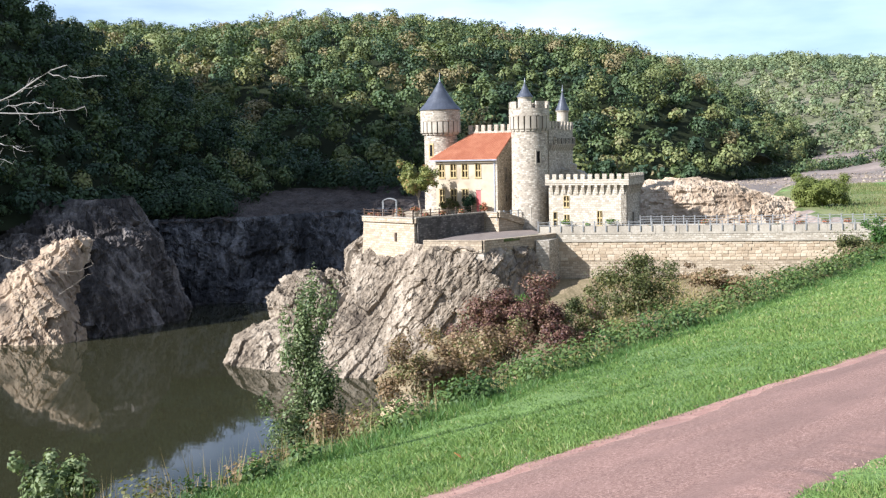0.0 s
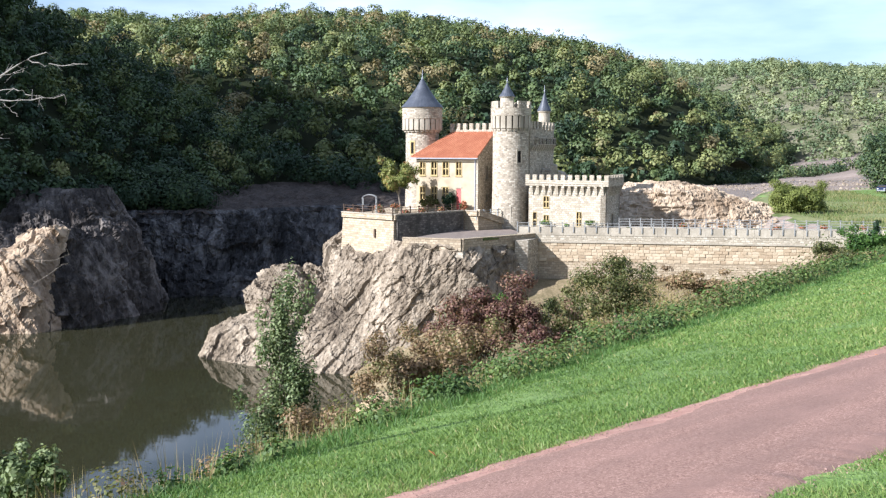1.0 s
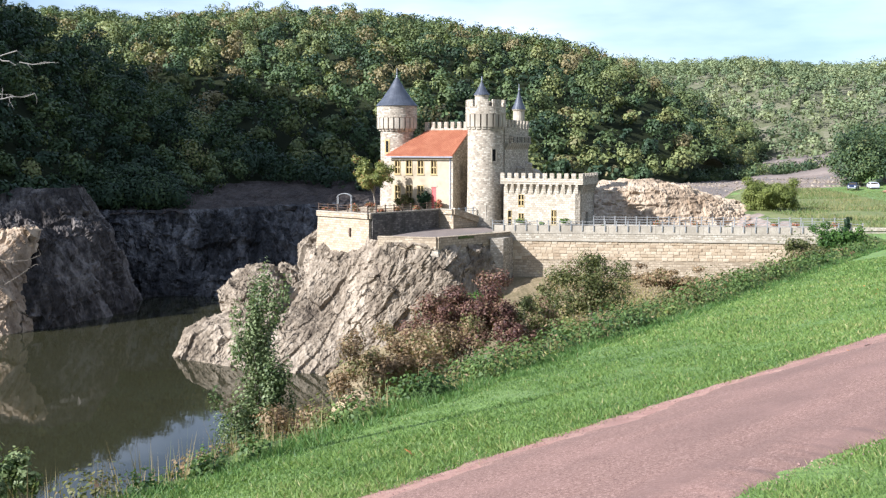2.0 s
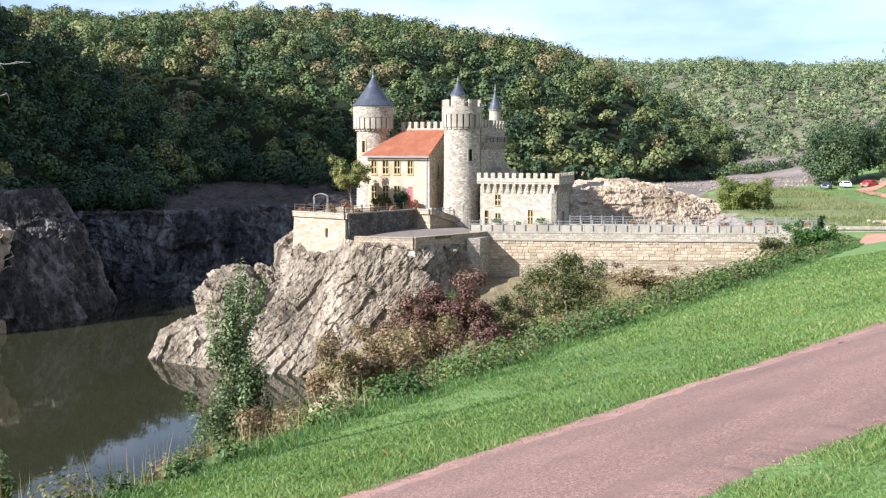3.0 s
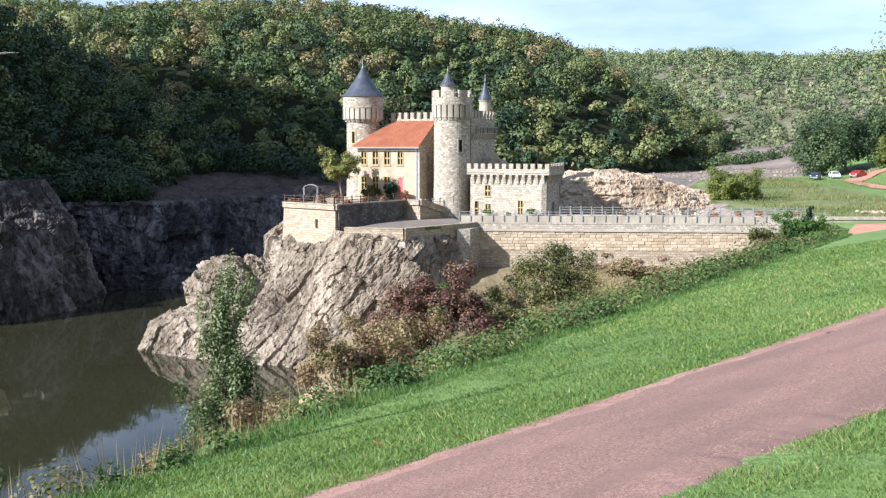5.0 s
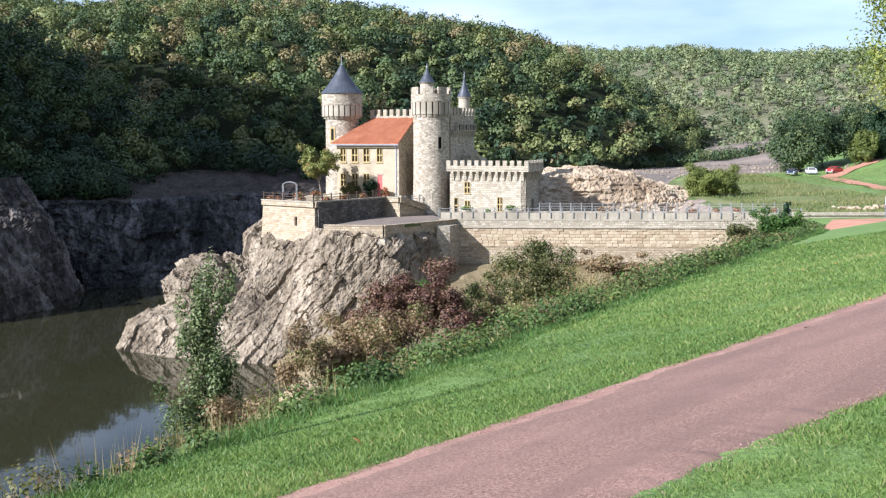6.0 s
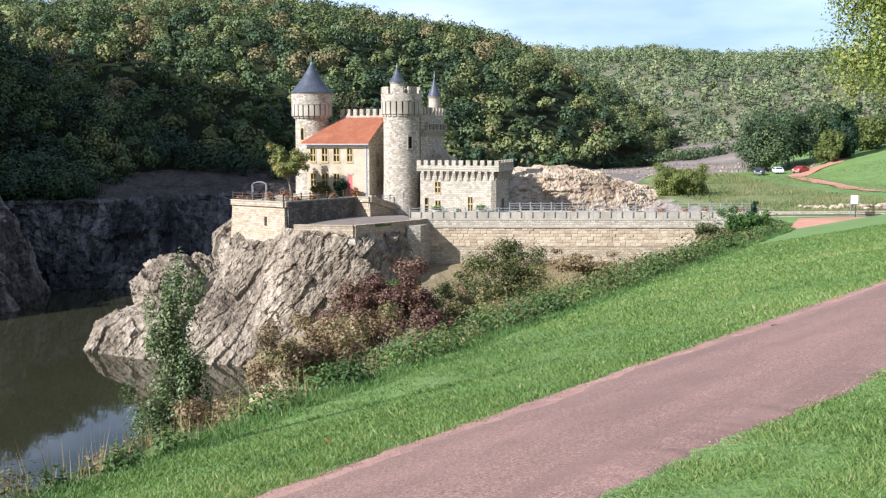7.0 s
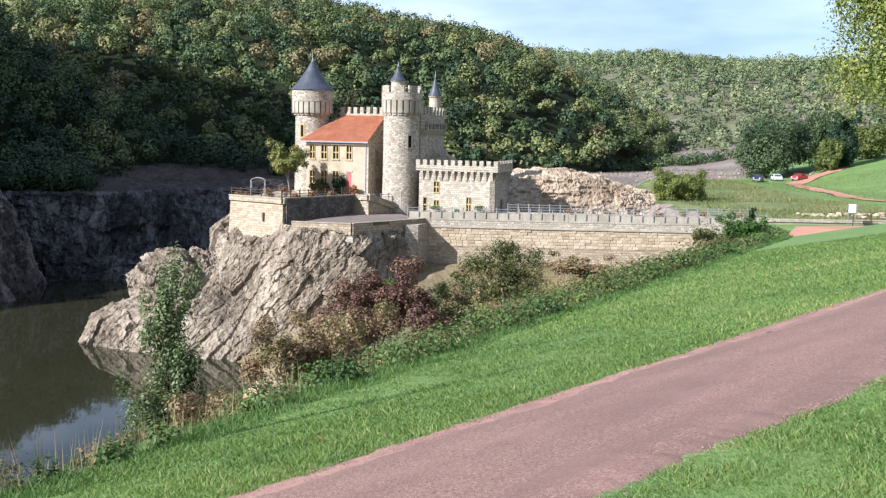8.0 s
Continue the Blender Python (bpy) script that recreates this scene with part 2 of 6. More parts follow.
M["leaf_terrace"] = leafy("yellowing_leaves", [(0.0, (0.10, 0.13, 0.035)), (0.5, (0.21, 0.225, 0.065)), (0.8, (0.3, 0.28, 0.09)), (1.0, (0.34, 0.18, 0.1))])
M["track_red"] = noisy("red_earth_track", [(0.3, (0.28, 0.13, 0.08)), (0.7, (0.42, 0.21, 0.14))], 0.6)
# near-black colour stands in for the shade under the crowns
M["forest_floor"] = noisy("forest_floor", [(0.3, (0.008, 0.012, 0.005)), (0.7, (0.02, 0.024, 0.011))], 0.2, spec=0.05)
M["bark"] = noisy("bark", [(0.3, (0.09, 0.075, 0.06)), (0.7, (0.24, 0.205, 0.165))], 4.0, bump=0.8, dist=0.03)
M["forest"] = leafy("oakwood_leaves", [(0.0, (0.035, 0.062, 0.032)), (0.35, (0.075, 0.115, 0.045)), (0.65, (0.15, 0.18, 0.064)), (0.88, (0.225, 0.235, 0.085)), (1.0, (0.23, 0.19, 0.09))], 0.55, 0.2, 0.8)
# far leaves made paler and greyer in colour to imitate haze
M["forest_far"] = leafy("hazed_oak_leaves", [(0.0, (0.11, 0.155, 0.085)), (0.5, (0.19, 0.235, 0.115)), (1.0, (0.29, 0.31, 0.16))], 0.7, 0.3, 0.6)
M["leaf_green"] = leafy("green_leaves", [(0.0, (0.03, 0.07, 0.015)), (0.5, (0.07, 0.14, 0.025)), (1.0, (0.15, 0.22, 0.05))])
M["leaf_red"] = leafy("russet_leaves", [(0.0, (0.06, 0.026, 0.024)), (0.45, (0.145, 0.074, 0.055)), (0.8, (0.25, 0.155, 0.098)), (1.0, (0.11, 0.12, 0.05))])
M["leaf_tan"] = leafy("dry_leaves", [(0.0, (0.09, 0.06, 0.033)), (0.5, (0.24, 0.16, 0.085)), (0.85, (0.36, 0.265, 0.15)), (1.0, (0.14, 0.15, 0.05))])
M["leaf_olive"] = leafy("olive_leaves", [(0.0, (0.05, 0.06, 0.02)), (0.5, (0.11, 0.125, 0.04)), (0.85, (0.19, 0.17, 0.07)), (1.0, (0.22, 0.14, 0.09))])
M["leaf_willow"] = leafy("willow_leaves", [(0.0, (0.095, 0.12, 0.03)), (0.5, (0.175, 0.205, 0.05)), (1.0, (0.27, 0.29, 0.085))])
M["blade"] = leafy("grass_blades", [(0.0, (0.058, 0.112, 0.028)), (0.5, (0.132, 0.212, 0.052)), (0.9, (0.235, 0.305, 0.088)), (1.0, (0.36, 0.33, 0.15))], 0.5, 0.4)
M["straw"] = leafy("dry_grass", [(0.0, (0.20, 0.15, 0.07)), (0.6, (0.38, 0.30, 0.16)), (1.0, (0.16, 0.19, 0.05))])

M["leaf_grey"] = leafy("grey_green_leaves", [(0.0, (0.03, 0.05, 0.018)), (0.5, (0.075, 0.11, 0.036)), (1.0, (0.21, 0.25, 0.115))])
M["twig_pale"] = plain("bleached_twigs", (0.27, 0.245, 0.22), 0.8)
M["edge_dirt"] = noisy("pink_dirt_edge", [(0.3, (0.15, 0.08, 0.062)), (0.5, (0.275, 0.147, 0.115)), (0.8, (0.40, 0.26, 0.20))], 5.0, bump=0.8, dist=0.02, stain=(0.24, 0.14, 0.112), stain_scale=1.2)
M["grit"] = plain("pink_grit", (0.20, 0.125, 0.108), 0.9, vary=0.4)
M["meadow_blade"] = leafy("meadow_blades", [(0.0, (0.07, 0.12, 0.03)), (0.5, (0.13, 0.165, 0.05)), (1.0, (0.27, 0.23, 0.11))], 0.6, 0.3)
M["blade_rough"] = leafy("coarse_grass_blades", [(0.0, (0.045, 0.10, 0.025)), (0.5, (0.085, 0.16, 0.038)), (0.9, (0.15, 0.22, 0.06)), (1.0, (0.30, 0.27, 0.12))], 0.5, 0.35)
M["weed"] = leafy("weed_leaves", [(0.0, (0.06, 0.11, 0.028)), (0.5, (0.135, 0.19, 0.05)), (0.85, (0.235, 0.275, 0.085)), (1.0, (0.33, 0.24, 0.12))])
M["leaf_bramble"] = leafy("bramble_leaves", [(0.0, (0.03, 0.062, 0.018)), (0.5, (0.082, 0.135, 0.036)), (0.9, (0.17, 0.22, 0.065)), (1.0, (0.22, 0.15, 0.08))])
M["dry_slope"] = noisy("dry_sandy_slope", [(0.3, (0.075, 0.065, 0.03)), (0.55, (0.145, 0.115, 0.06)), (0.8, (0.27, 0.205, 0.125))], 0.55, bump=0.7, dist=0.15)
M["leaf_dark"] = leafy("dark_needles", [(0.0, (0.012, 0.03, 0.014)), (0.5, (0.03, 0.06, 0.028)), (1.0, (0.06, 0.10, 0.045))])
M["leaf_plane"] = leafy("plane_leaves", [(0.0, (0.09, 0.13, 0.025)), (0.5, (0.18, 0.22, 0.05)), (1.0, (0.34, 0.33, 0.09))])
M["leaf_flower"] = leafy("flowers_and_leaves", [(0.0, (0.04, 0.09, 0.02)), (0.5, (0.10, 0.13, 0.04)), (0.62, (0.34, 0.10, 0.07)), (1.0, (0.5, 0.22, 0.12))])
M["leaf_fallen"] = plain("fallen_leaf", (0.50, 0.20, 0.055), 0.7)
M["paint_blue"] = plain("dark_blue_paint", (0.02, 0.03, 0.07), 0.3, 0.2, 0.5, 0.05)
M["paint_white"] = plain("silver_paint", (0.62, 0.65, 0.68), 0.3, 0.2, 0.5, 0.05)
M["paint_red"] = plain("red_paint", (0.45, 0.03, 0.03), 0.3, 0.1, 0.5, 0.05)
M["lamp_glass"] = plain("headlamp_glass", (0.7, 0.7, 0.7), 0.15, 0.2, 0.5, 0.05)
M["board_white"] = plain("white_board", (0.78, 0.78, 0.76), 0.5, 0, 0.3, 0.05)

mw, nw, lw, bw = material("still_green_water", 0.03, 0, 0.5)
bw.inputs["IOR"].default_value = 1.52
cw = nw.new("ShaderNodeTexCoord").outputs["Object"]
lw.new(ramp_of(nw, lw, noise_of(nw, lw, cw, 0.03, 3), [(0.3, (0.022, 0.022, 0.011)), (0.7, (0.028, 0.027, 0.014))]), bw.inputs["Base Color"])
mpw = nw.new("ShaderNodeMapping")
mpw.inputs["Scale"].default_value = (0.25, 0.8, 1)
lw.new(cw, mpw.inputs["Vector"])
bumped(nw, lw, bw, noise_of(nw, lw, mpw.outputs[0], 0.8, 3), 0.05, 0.05)
M["water"] = mw

# ---- mesh helpers ----
def wall_coords(me, centre=None):
    """Lays metres along and metres up on every face."""
    uv = me.uv_layers.new(name="wall").data
    for p in me.polygons:
        nx, ny, nz = p.normal
        flat = abs(nz) > 0.8
        h = math.hypot(nx, ny) or 1.0
        for li in p.loop_indices:
            x, y, z = me.vertices[me.loops[li].vertex_index].co
            if flat:
                uv[li].uv = (x, y)
            elif centre:
                mid = math.atan2(p.center.y - centre[1], p.center.x - centre[0])
                a = math.atan2(y - centre[1], x - centre[0])
                if a - mid > math.pi:
                    a -= 2 * math.pi
                elif mid - a > math.pi:
                    a += 2 * math.pi
                uv[li].uv = (a * centre[2], z)
            else:
                uv[li].uv = ((-ny * x + nx * y) / h, z)


def part(name, bm, mat, parent=None, label="", centre=None, smooth=False):
    me = bpy.data.meshes.new(name)
    bmesh.ops.recalc_face_normals(bm, faces=bm.faces)
    bm.to_mesh(me)
    bm.free()
    me.materials.append(M[mat] if isinstance(mat, str) else mat)
    wall_coords(me, centre)
    if smooth:
        me.polygons.foreach_set("use_smooth", [True] * len(me.polygons))
    ob = new(name, me)
    if parent:
        ob.parent = parent
    if label:
        tagged(ob, label)
    return ob


def thing(name, label, category, group="", kind=""):
    return tagged(new(name), label, category, group, kind)


def prism(bm, pts, z0, z1, pts_top=None):
    """A solid over a plan polygon; z0, z1 may be lists, one height a corner."""
    n = len(pts)
    z0 = z0 if isinstance(z0, (list, tuple)) else [z0] * n
    z1 = z1 if isinstance(z1, (list, tuple)) else [z1] * n
    lo = [bm.verts.new((x, y, z)) for (x, y), z in zip(pts, z0)]
    hi = [bm.verts.new((x, y, z)) for (x, y), z in zip(pts_top or pts, z1)]
    bm.faces.new(lo[::-1])
    bm.faces.new(hi)
    for i in range(n):
        j = (i + 1) % n
        bm.faces.new((lo[i], lo[j], hi[j], hi[i]))
    return bm


def bar(bm, a, b, width, height, lift=0.0):
    """An upright slab of that width along the line a-b in plan; a, b: (x, y, z of its foot)."""
    dx, dy = b[0] - a[0], b[1] - a[1]
    d = math.hypot(dx, dy) or 1.0
    ox, oy = -dy / d * width / 2, dx / d * width / 2
    pts = [(a[0] - ox, a[1] - oy), (b[0] - ox, b[1] - oy), (b[0] + ox, b[1] + oy), (a[0] + ox, a[1] + oy)]
    za, zb = a[2] + lift, b[2] + lift
    return prism(bm, pts, [za, zb, zb, za], [za + height, zb + height, zb + height, za + height])


def lathe(bm, cx, cy, rings, n=40, cap=True, a0=0.0):
    """Turned about an upright axis: rings of (radius, z)."""
    loops = []
    for r, z in rings:
        if r < 1e-4:
            loops.append([bm.verts.new((cx, cy, z))])
        else:
            loops.append([bm.verts.new((cx + r * math.cos(a0 + 2 * math.pi * k / n), cy + r * math.sin(a0 + 2 * math.pi * k / n), z)) for k in range(n)])
    for lo, hi in zip(loops, loops[1:]):
        for k in range(n):
            j = (k + 1) % n
            if len(lo) == 1:
                bm.faces.new((lo[0], hi[k], hi[j]))
            elif len(hi) == 1:
                bm.faces.new((lo[k], lo[j], hi[0]))
            else:
                bm.faces.new((lo[k], lo[j], hi[j], hi[k]))
    if cap:
        for lp in (loops[0], loops[-1]):
            if len(lp) > 2:
                bm.faces.new(lp)
    return bm


def tube(bm, pts, radii, n=6):
    """A tapering limb through the points."""
    loops = []
    for i, p in enumerate(pts):
        p = Vector(p)
        d = (Vector(pts[min(i + 1, len(pts) - 1)]) - Vector(pts[max(i - 1, 0)])).normalized()
        u = d.orthogonal().normalized()
        v = d.cross(u)
        loops.append([bm.verts.new(p + (u * math.cos(2 * math.pi * k / n) + v * math.sin(2 * math.pi * k / n)) * radii[i]) for k in range(n)])
    for lo, hi in zip(loops, loops[1:]):
        s = min(range(n), key=lambda q: (hi[q].co - lo[0].co).length)
        for k in range(n):
            bm.faces.new((lo[k], lo[(k + 1) % n], hi[(k + 1 + s) % n], hi[(k + s) % n]))
    bm.faces.new(loops[0][::-1])
    bm.faces.new(loops[-1])
    return bm


def sheet(name, grid, mat, smooth=True, slots=None, index=None):
    """A mesh from an array of points (rows, columns, 3)."""
    r, c, _ = grid.shape
    k = np.arange(r * c).reshape(r, c)
    quads = np.stack([k[:-1, :-1], k[:-1, 1:], k[1:, 1:], k[1:, :-1]], -1).reshape(-1, 4)
    me = bpy.data.meshes.new(name)
    me.vertices.add(r * c)
    me.vertices.foreach_set("co", grid.reshape(-1).astype(np.float32))
    me.loops.add(quads.size)
    me.loops.foreach_set("vertex_index", quads.reshape(-1).astype(np.int32))
    me.polygons.add(len(quads))
    me.polygons.foreach_set("loop_start", np.arange(0, quads.size, 4, dtype=np.int32))
    for s in slots or [mat]:
        me.materials.append(M[s])
    if index is not None:
        me.polygons.foreach_set("material_index", index.reshape(-1).astype(np.int32))
    me.update()
    me.polygons.foreach_set("use_smooth", np.full(len(quads), smooth))
    return new(name, me)


def fbm(p, octaves=4, ridged=False):
    """Cheap smooth noise in numpy over an array of 3D points; about -1 to 1."""
    out, amp, tot = np.zeros(p.shape[:-1]), 1.0, 0.0
    q = p.copy()
    for o in range(octaves):
        i = np.floor(q).astype(np.int64)
        f = q - i
        w = f * f * (3 - 2 * f)
        v = 0.0
        for dx in (0, 1):
            for dy in (0, 1):
                for dz in (0, 1):
                    h = ((i[..., 0] + dx) * 374761393 + (i[..., 1] + dy) * 668265263 + (i[..., 2] + dz) * 2147483647 + o * 974711) & 0xFFFFFFFF
                    h = ((h ^ (h >> 13)) * 1274126177) & 0xFFFFFFFF
                    h = ((h ^ (h >> 16)) & 0xFFFF) / 32767.5 - 1
                    v = v + h * (w[..., 0] if dx else 1 - w[..., 0]) * (w[..., 1] if dy else 1 - w[..., 1]) * (w[..., 2] if dz else 1 - w[..., 2])
        if ridged:
            v = 1 - 2 * np.abs(v)
        out, tot = out + amp * v, tot + amp
        amp, q = amp * 0.5, q * 2.03 + 17.1
    return out / tot


def smooth01(v):
    v = np.clip(v, 0, 1)
    return v * v * (3 - 2 * v)


# ---- land: lawn, bank down to the reservoir, neck of land under the causeway, meadow behind ----
POOL = 12.5


def edge_x(y):
    """Where the lawn breaks off towards the water."""
    return np.where(y < 95, -7.9 + 0.50 * y, np.where(y < 150, 39.6 - 0.05 * (y - 95), 36.9 + 0.30 * (y - 150)))


def land(x, y):
    lawn = 20.4 + 0.16 * np.clip(x, -80, 60) - 0.137 * np.clip(y, -60, 95)
    back = 13.8 + 0.01 * np.clip(x - 39, 0, 60) + 0.007 * np.clip(y - 95, 0, 400) + 0.16 * np.clip(x - 78 - 0.1 * np.abs(y - 180), 0, 70) * smooth01((y - 110) / 40)
    t = smooth01((y - 84) / 14)
    top = lawn * (1 - t) + back * t
    s = (edge_x(y) - x) * 0.894
    drop = np.where(s > 0, 0.10 * s + 0.50 * s * smooth01(s / 5), 0)
    # a shelf half way down the bank, where the bushes stand, then a steep fall to the water
    shelf = np.where(s > 5, 3.0 + 0.13 * (s - 5) + 0.95 * np.maximum(s - 10.5, 0), drop)
    k = smooth01((y - 12) / 8) * smooth01((54 - y) / 10)
    z = top - drop * (1 - k) - np.minimum(shelf, drop) * k
    neck = 8.6 - 0.32 * np.maximum(np.abs(y - 112) - 5, 0) - 0.5 * np.maximum(-4 - x, 0)
    z = np.maximum(z, np.where(x < 44, neck, -9))
    flat = np.minimum(12.0 + 0.08 * (y - 205), 14.3) - 0.25 * np.maximum(20 - x, 0) - 0.1 * np.maximum(150 - y, 0)
    z = np.where(y > 130, np.maximum(z, flat), z)
    return np.maximum(z, -4)


def land_at(x, y):
    return float(land(np.array([float(x)]), np.array([float(y)]))[0])


gx = np.concatenate([[-1500, -700, -300, -150], np.linspace(-90, -12, 40), np.linspace(-11, 30, 165), np.linspace(31, 120, 90), np.linspace(124, 420, 50), [520, 700, 1200, 3000]])
gy = np.concatenate([[-2500, -1000, -400, -160], np.linspace(-60, 3, 20), np.linspace(3.5, 45, 160), np.linspace(46, 150, 105), np.linspace(154, 420, 60)])
X, Y = np.meshgrid(gx, gy)
Z = land(X, Y)
P = np.stack([X, Y, Z], -1)
s = (edge_x(Y) - X) * 0.894
Z = Z + np.where(s > 1, 0.35 * fbm(P * 0.35), 0.025 * fbm(P * 0.8)) + np.where(Y > 120, 0.5 * fbm(P * 0.1), 0)
P = np.stack([X, Y, Z], -1)
cx, cy = (X[1:, 1:] + X[:-1, :-1]) / 2, (Y[1:, 1:] + Y[:-1, :-1]) / 2
cz = (Z[1:, 1:] + Z[:-1, :-1]) / 2
cs = (edge_x(cy) - cx) * 0.894
wob = fbm(np.stack([cx, cy, 0 * cx], -1) * 0.25)
index = np.zeros(cx.shape, int)
index[cs > 0.5 + 0.5 * wob] = 1
index[(cy > 104) & (cs <= 0.5)] = 2
index[(cy > 112) & (cx > 62 + 8 * wob) & (cx - 62 > (cy - 150) * 0.12)] = 0
index[(cz < POOL + 1.2 + wob) & (cy > 118) & (cs > 0)] = 3
index[(cy > 208 + 8 * wob) & (cx < 75 + 0.4 * (cy - 208) + 10 * wob)] = 3
index[(cs > 8.5 + 2.5 * wob) & (cy > 24) & (cy < 112)] = 4
ground = sheet("ground", P, "lawn", True, ["lawn", "bank", "meadow", "soil", "dry_slope"], index)
tagged(ground, "sloping mown lawn and rough bank above the reservoir", "ground", kind="structure")

water = sheet("water", np.stack(np.meshgrid(np.linspace(-1600, 200, 4), np.linspace(-2600, 260, 4), [0.0]), -1)[:, :, 0, :], "water")
tagged(water, "still dark green reservoir water mirroring the hillside", "water", kind="structure")

# red asphalt path, laid 4 mm to 2 cm proud of the lawn, edges slightly ragged
PU, PN = np.array([0.695, 0.719]), np.array([0.719, -0.695])


def path_left(a):
    return 0.35 + 0.02 * np.clip(a, -12, 30)


def path_right(a):
    return np.where(a < -1.5, 3.3 + 0.1 * np.clip(a + 5.4, -2, 4), 3.69 + 0.02 * np.clip(a + 1.5, 0, 30))


aa = np.concatenate([np.linspace(-30, -12, 60), np.linspace(-11.95, 22, 900), np.linspace(22.2, 60, 160)])
ww = np.linspace(-0.5, 0.5, 15)
rag = np.stack([aa * 1.3, 0 * aa, 0 * aa], -1)
rag2 = rag + 31.7
grid = np.zeros((len(aa), len(ww), 3))
for j, w in enumerate(ww):
    off = path_left(aa) + 0.17 + 0.16 * fbm(rag * 0.6, 3) + 0.10 * fbm(rag * 4, 5) + (w + 0.5) * (path_right(aa) - path_left(aa) - 0.22 + 0.08 * fbm(rag2, 4))
    xy = np.array([3.0, 12.4]) + PU * aa[:, None] + PN * off[:, None]
    grid[:, j, :2] = xy
    grid[:, j, 2] = land(xy[:, 0], xy[:, 1]) + 0.075 - 0.07 * (2 * abs(w)) ** 6
path = sheet("path", grid, "asphalt_red")
tagged(path, "faded red asphalt footpath crossing the lawn", "path", kind="structure")

# pink dirt showing between the asphalt and the turf
ww = np.linspace(0, 1, 7)
grid = np.zeros((len(aa), len(ww), 3))
for j, w in enumerate(ww):
    off = path_left(aa) - 0.10 + 0.12 * fbm(rag * 3 + 9, 5) + w * (0.46 + 0.1 * fbm(rag2 + 5, 4))
    xy = np.array([3.0, 12.4]) + PU * aa[:, None] + PN * off[:, None]
    grid[:, j, :2] = xy
    grid[:, j, 2] = land(xy[:, 0], xy[:, 1]) + 0.022 + 0.008 * fbm(grid[:, j] * 6) - 0.02 * (w == 0)
tagged(sheet("path_edge", grid, "edge_dirt"), "pale pink dirt edge beside the red asphalt", "path", kind="structure")

# red forecourt at the head of the causeway
pad_pts = [(35.2, 88.6), (40, 87.6), (75, 86), (78, 99), (52, 101.5), (41.0, 100.2)]
bm = bmesh.new()
prism(bm, pad_pts, [land_at(*p) - 0.3 for p in pad_pts], [max(land_at(*p), 13.7) + 0.10 for p in pad_pts])
tagged(part("forecourt", bm, "track_red"), "flat red forecourt at the head of the causeway", "pavement", kind="structure")


# ---- hills: each a slope lofted from its foot line up to its ridge line, then over and down ----
def resample(pts, n):
    p = np.array(pts, float)
    d = np.concatenate([[0], np.cumsum(np.linalg.norm(np.diff(p, axis=0), axis=1))])
    u = np.linspace(0, d[-1], n)
    return np.stack([np.interp(u, d, p[:, k]) for k in range(p.shape[1])], -1)


def loft(foot, ridge, n, m, bulge=0.0, rough=2.0):
    a, b = resample(foot, n), resample(ridge, n)
    v = np.linspace(0, 1, m)[None, :, None]
    g = a[:, None] * (1 - v) + b[:, None] * v
    g[..., 2] += bulge * np.sin(np.pi * v[..., 0]) * np.maximum(b[:, None, 2] - a[:, None, 2], 0)
    g[..., 2] += rough * fbm(g * 0.03) * np.sin(np.pi * np.clip(v[..., 0], 0, 1) * 0.9 + 0.1)
    back = g[:, -1:, :] + np.array([0, 60.0, -25.0])
    return np.concatenate([g, back], 1)


# its high unseen end is raised to throw this slope into shade
HILL_LEFT = loft([(-160, 40, 12), (-110, 90, 13), (-72, 121, 13), (-64, 140, 14), (-60, 160, 13), (-50, 170, 13), (-38, 181, 13), (-22, 190, 13)],
                 [(-205, 60, 60), (-185, 100, 112), (-162, 132, 138), (-142, 165, 112), (-124, 196, 74), (-108, 216, 55), (-95, 222, 47), (-86, 224, 43), (-68, 216, 31), (-52, 210, 21), (-36, 200, 16), (-20, 193, 14)], 90, 40, 0.05)
HILL_MID = loft([(-150, 205, 13), (-60, 200, 12), (-20, 196, 12.5), (10, 205, 12.5), (40, 232, 14.6), (70, 292, 14.6), (108, 390, 15.5), (125, 430, 17)],
                [(-330, 480, 95), (-211, 480, 84), (-161, 480, 78), (-138, 480, 82), (-113, 480, 84), (-81, 480, 85), (-49, 480, 79), (-17, 480, 75), (7, 480, 70), (23, 478, 64), (45, 474, 57), (70, 468, 46), (98, 460, 32), (135, 448, 20)], 110, 60, 0.10, 3.0)
HILL_FAR = loft([(-60, 470, 15), (95, 440, 15), (150, 330, 14), (190, 300, 15), (300, 290, 20), (480, 270, 24)],
                [(-120, 800, 105), (-10, 800, 101), (86, 800, 90), (159, 800, 86), (206, 800, 87), (276, 800, 83), (316, 795, 77), (362, 790, 64), (456, 770, 54), (700, 700, 50)], 80, 50, 0.06, 4.0)
# added hill, out of view, its ridge shaped to shade the far shore
HILL_SIDE = loft([(-165, -40, 10), (-160, 20, 12), (-158, 60, 12), (-150, 95, 13)],
                 [(-215, -40, 60), (-204, 37, 80), (-201, 46, 106), (-199, 55, 128), (-192, 80, 130), (-185, 100, 120)], 60, 30, 0.0)


def spurred(g, lines):
    """Raises spurs running down a hillside: a long flank on one side of the crest, a steep one on the other."""
    for x0, y0, x1, y1, rise, gentle, steep in lines:
        ln = math.hypot(x1 - x0, y1 - y0)
        ux, uy = (x1 - x0) / ln, (y1 - y0) / ln
        px, py = g[..., 0] - x0, g[..., 1] - y0
        t = np.clip((px * ux + py * uy) / ln, 0, 1)
        d = -px * uy + py * ux + 6 * fbm(g * 0.02)
        g[..., 2] += rise * np.sin(np.pi * t ** 1.7) * np.exp(-(d / np.where(d > 0, steep, gentle)) ** 2)


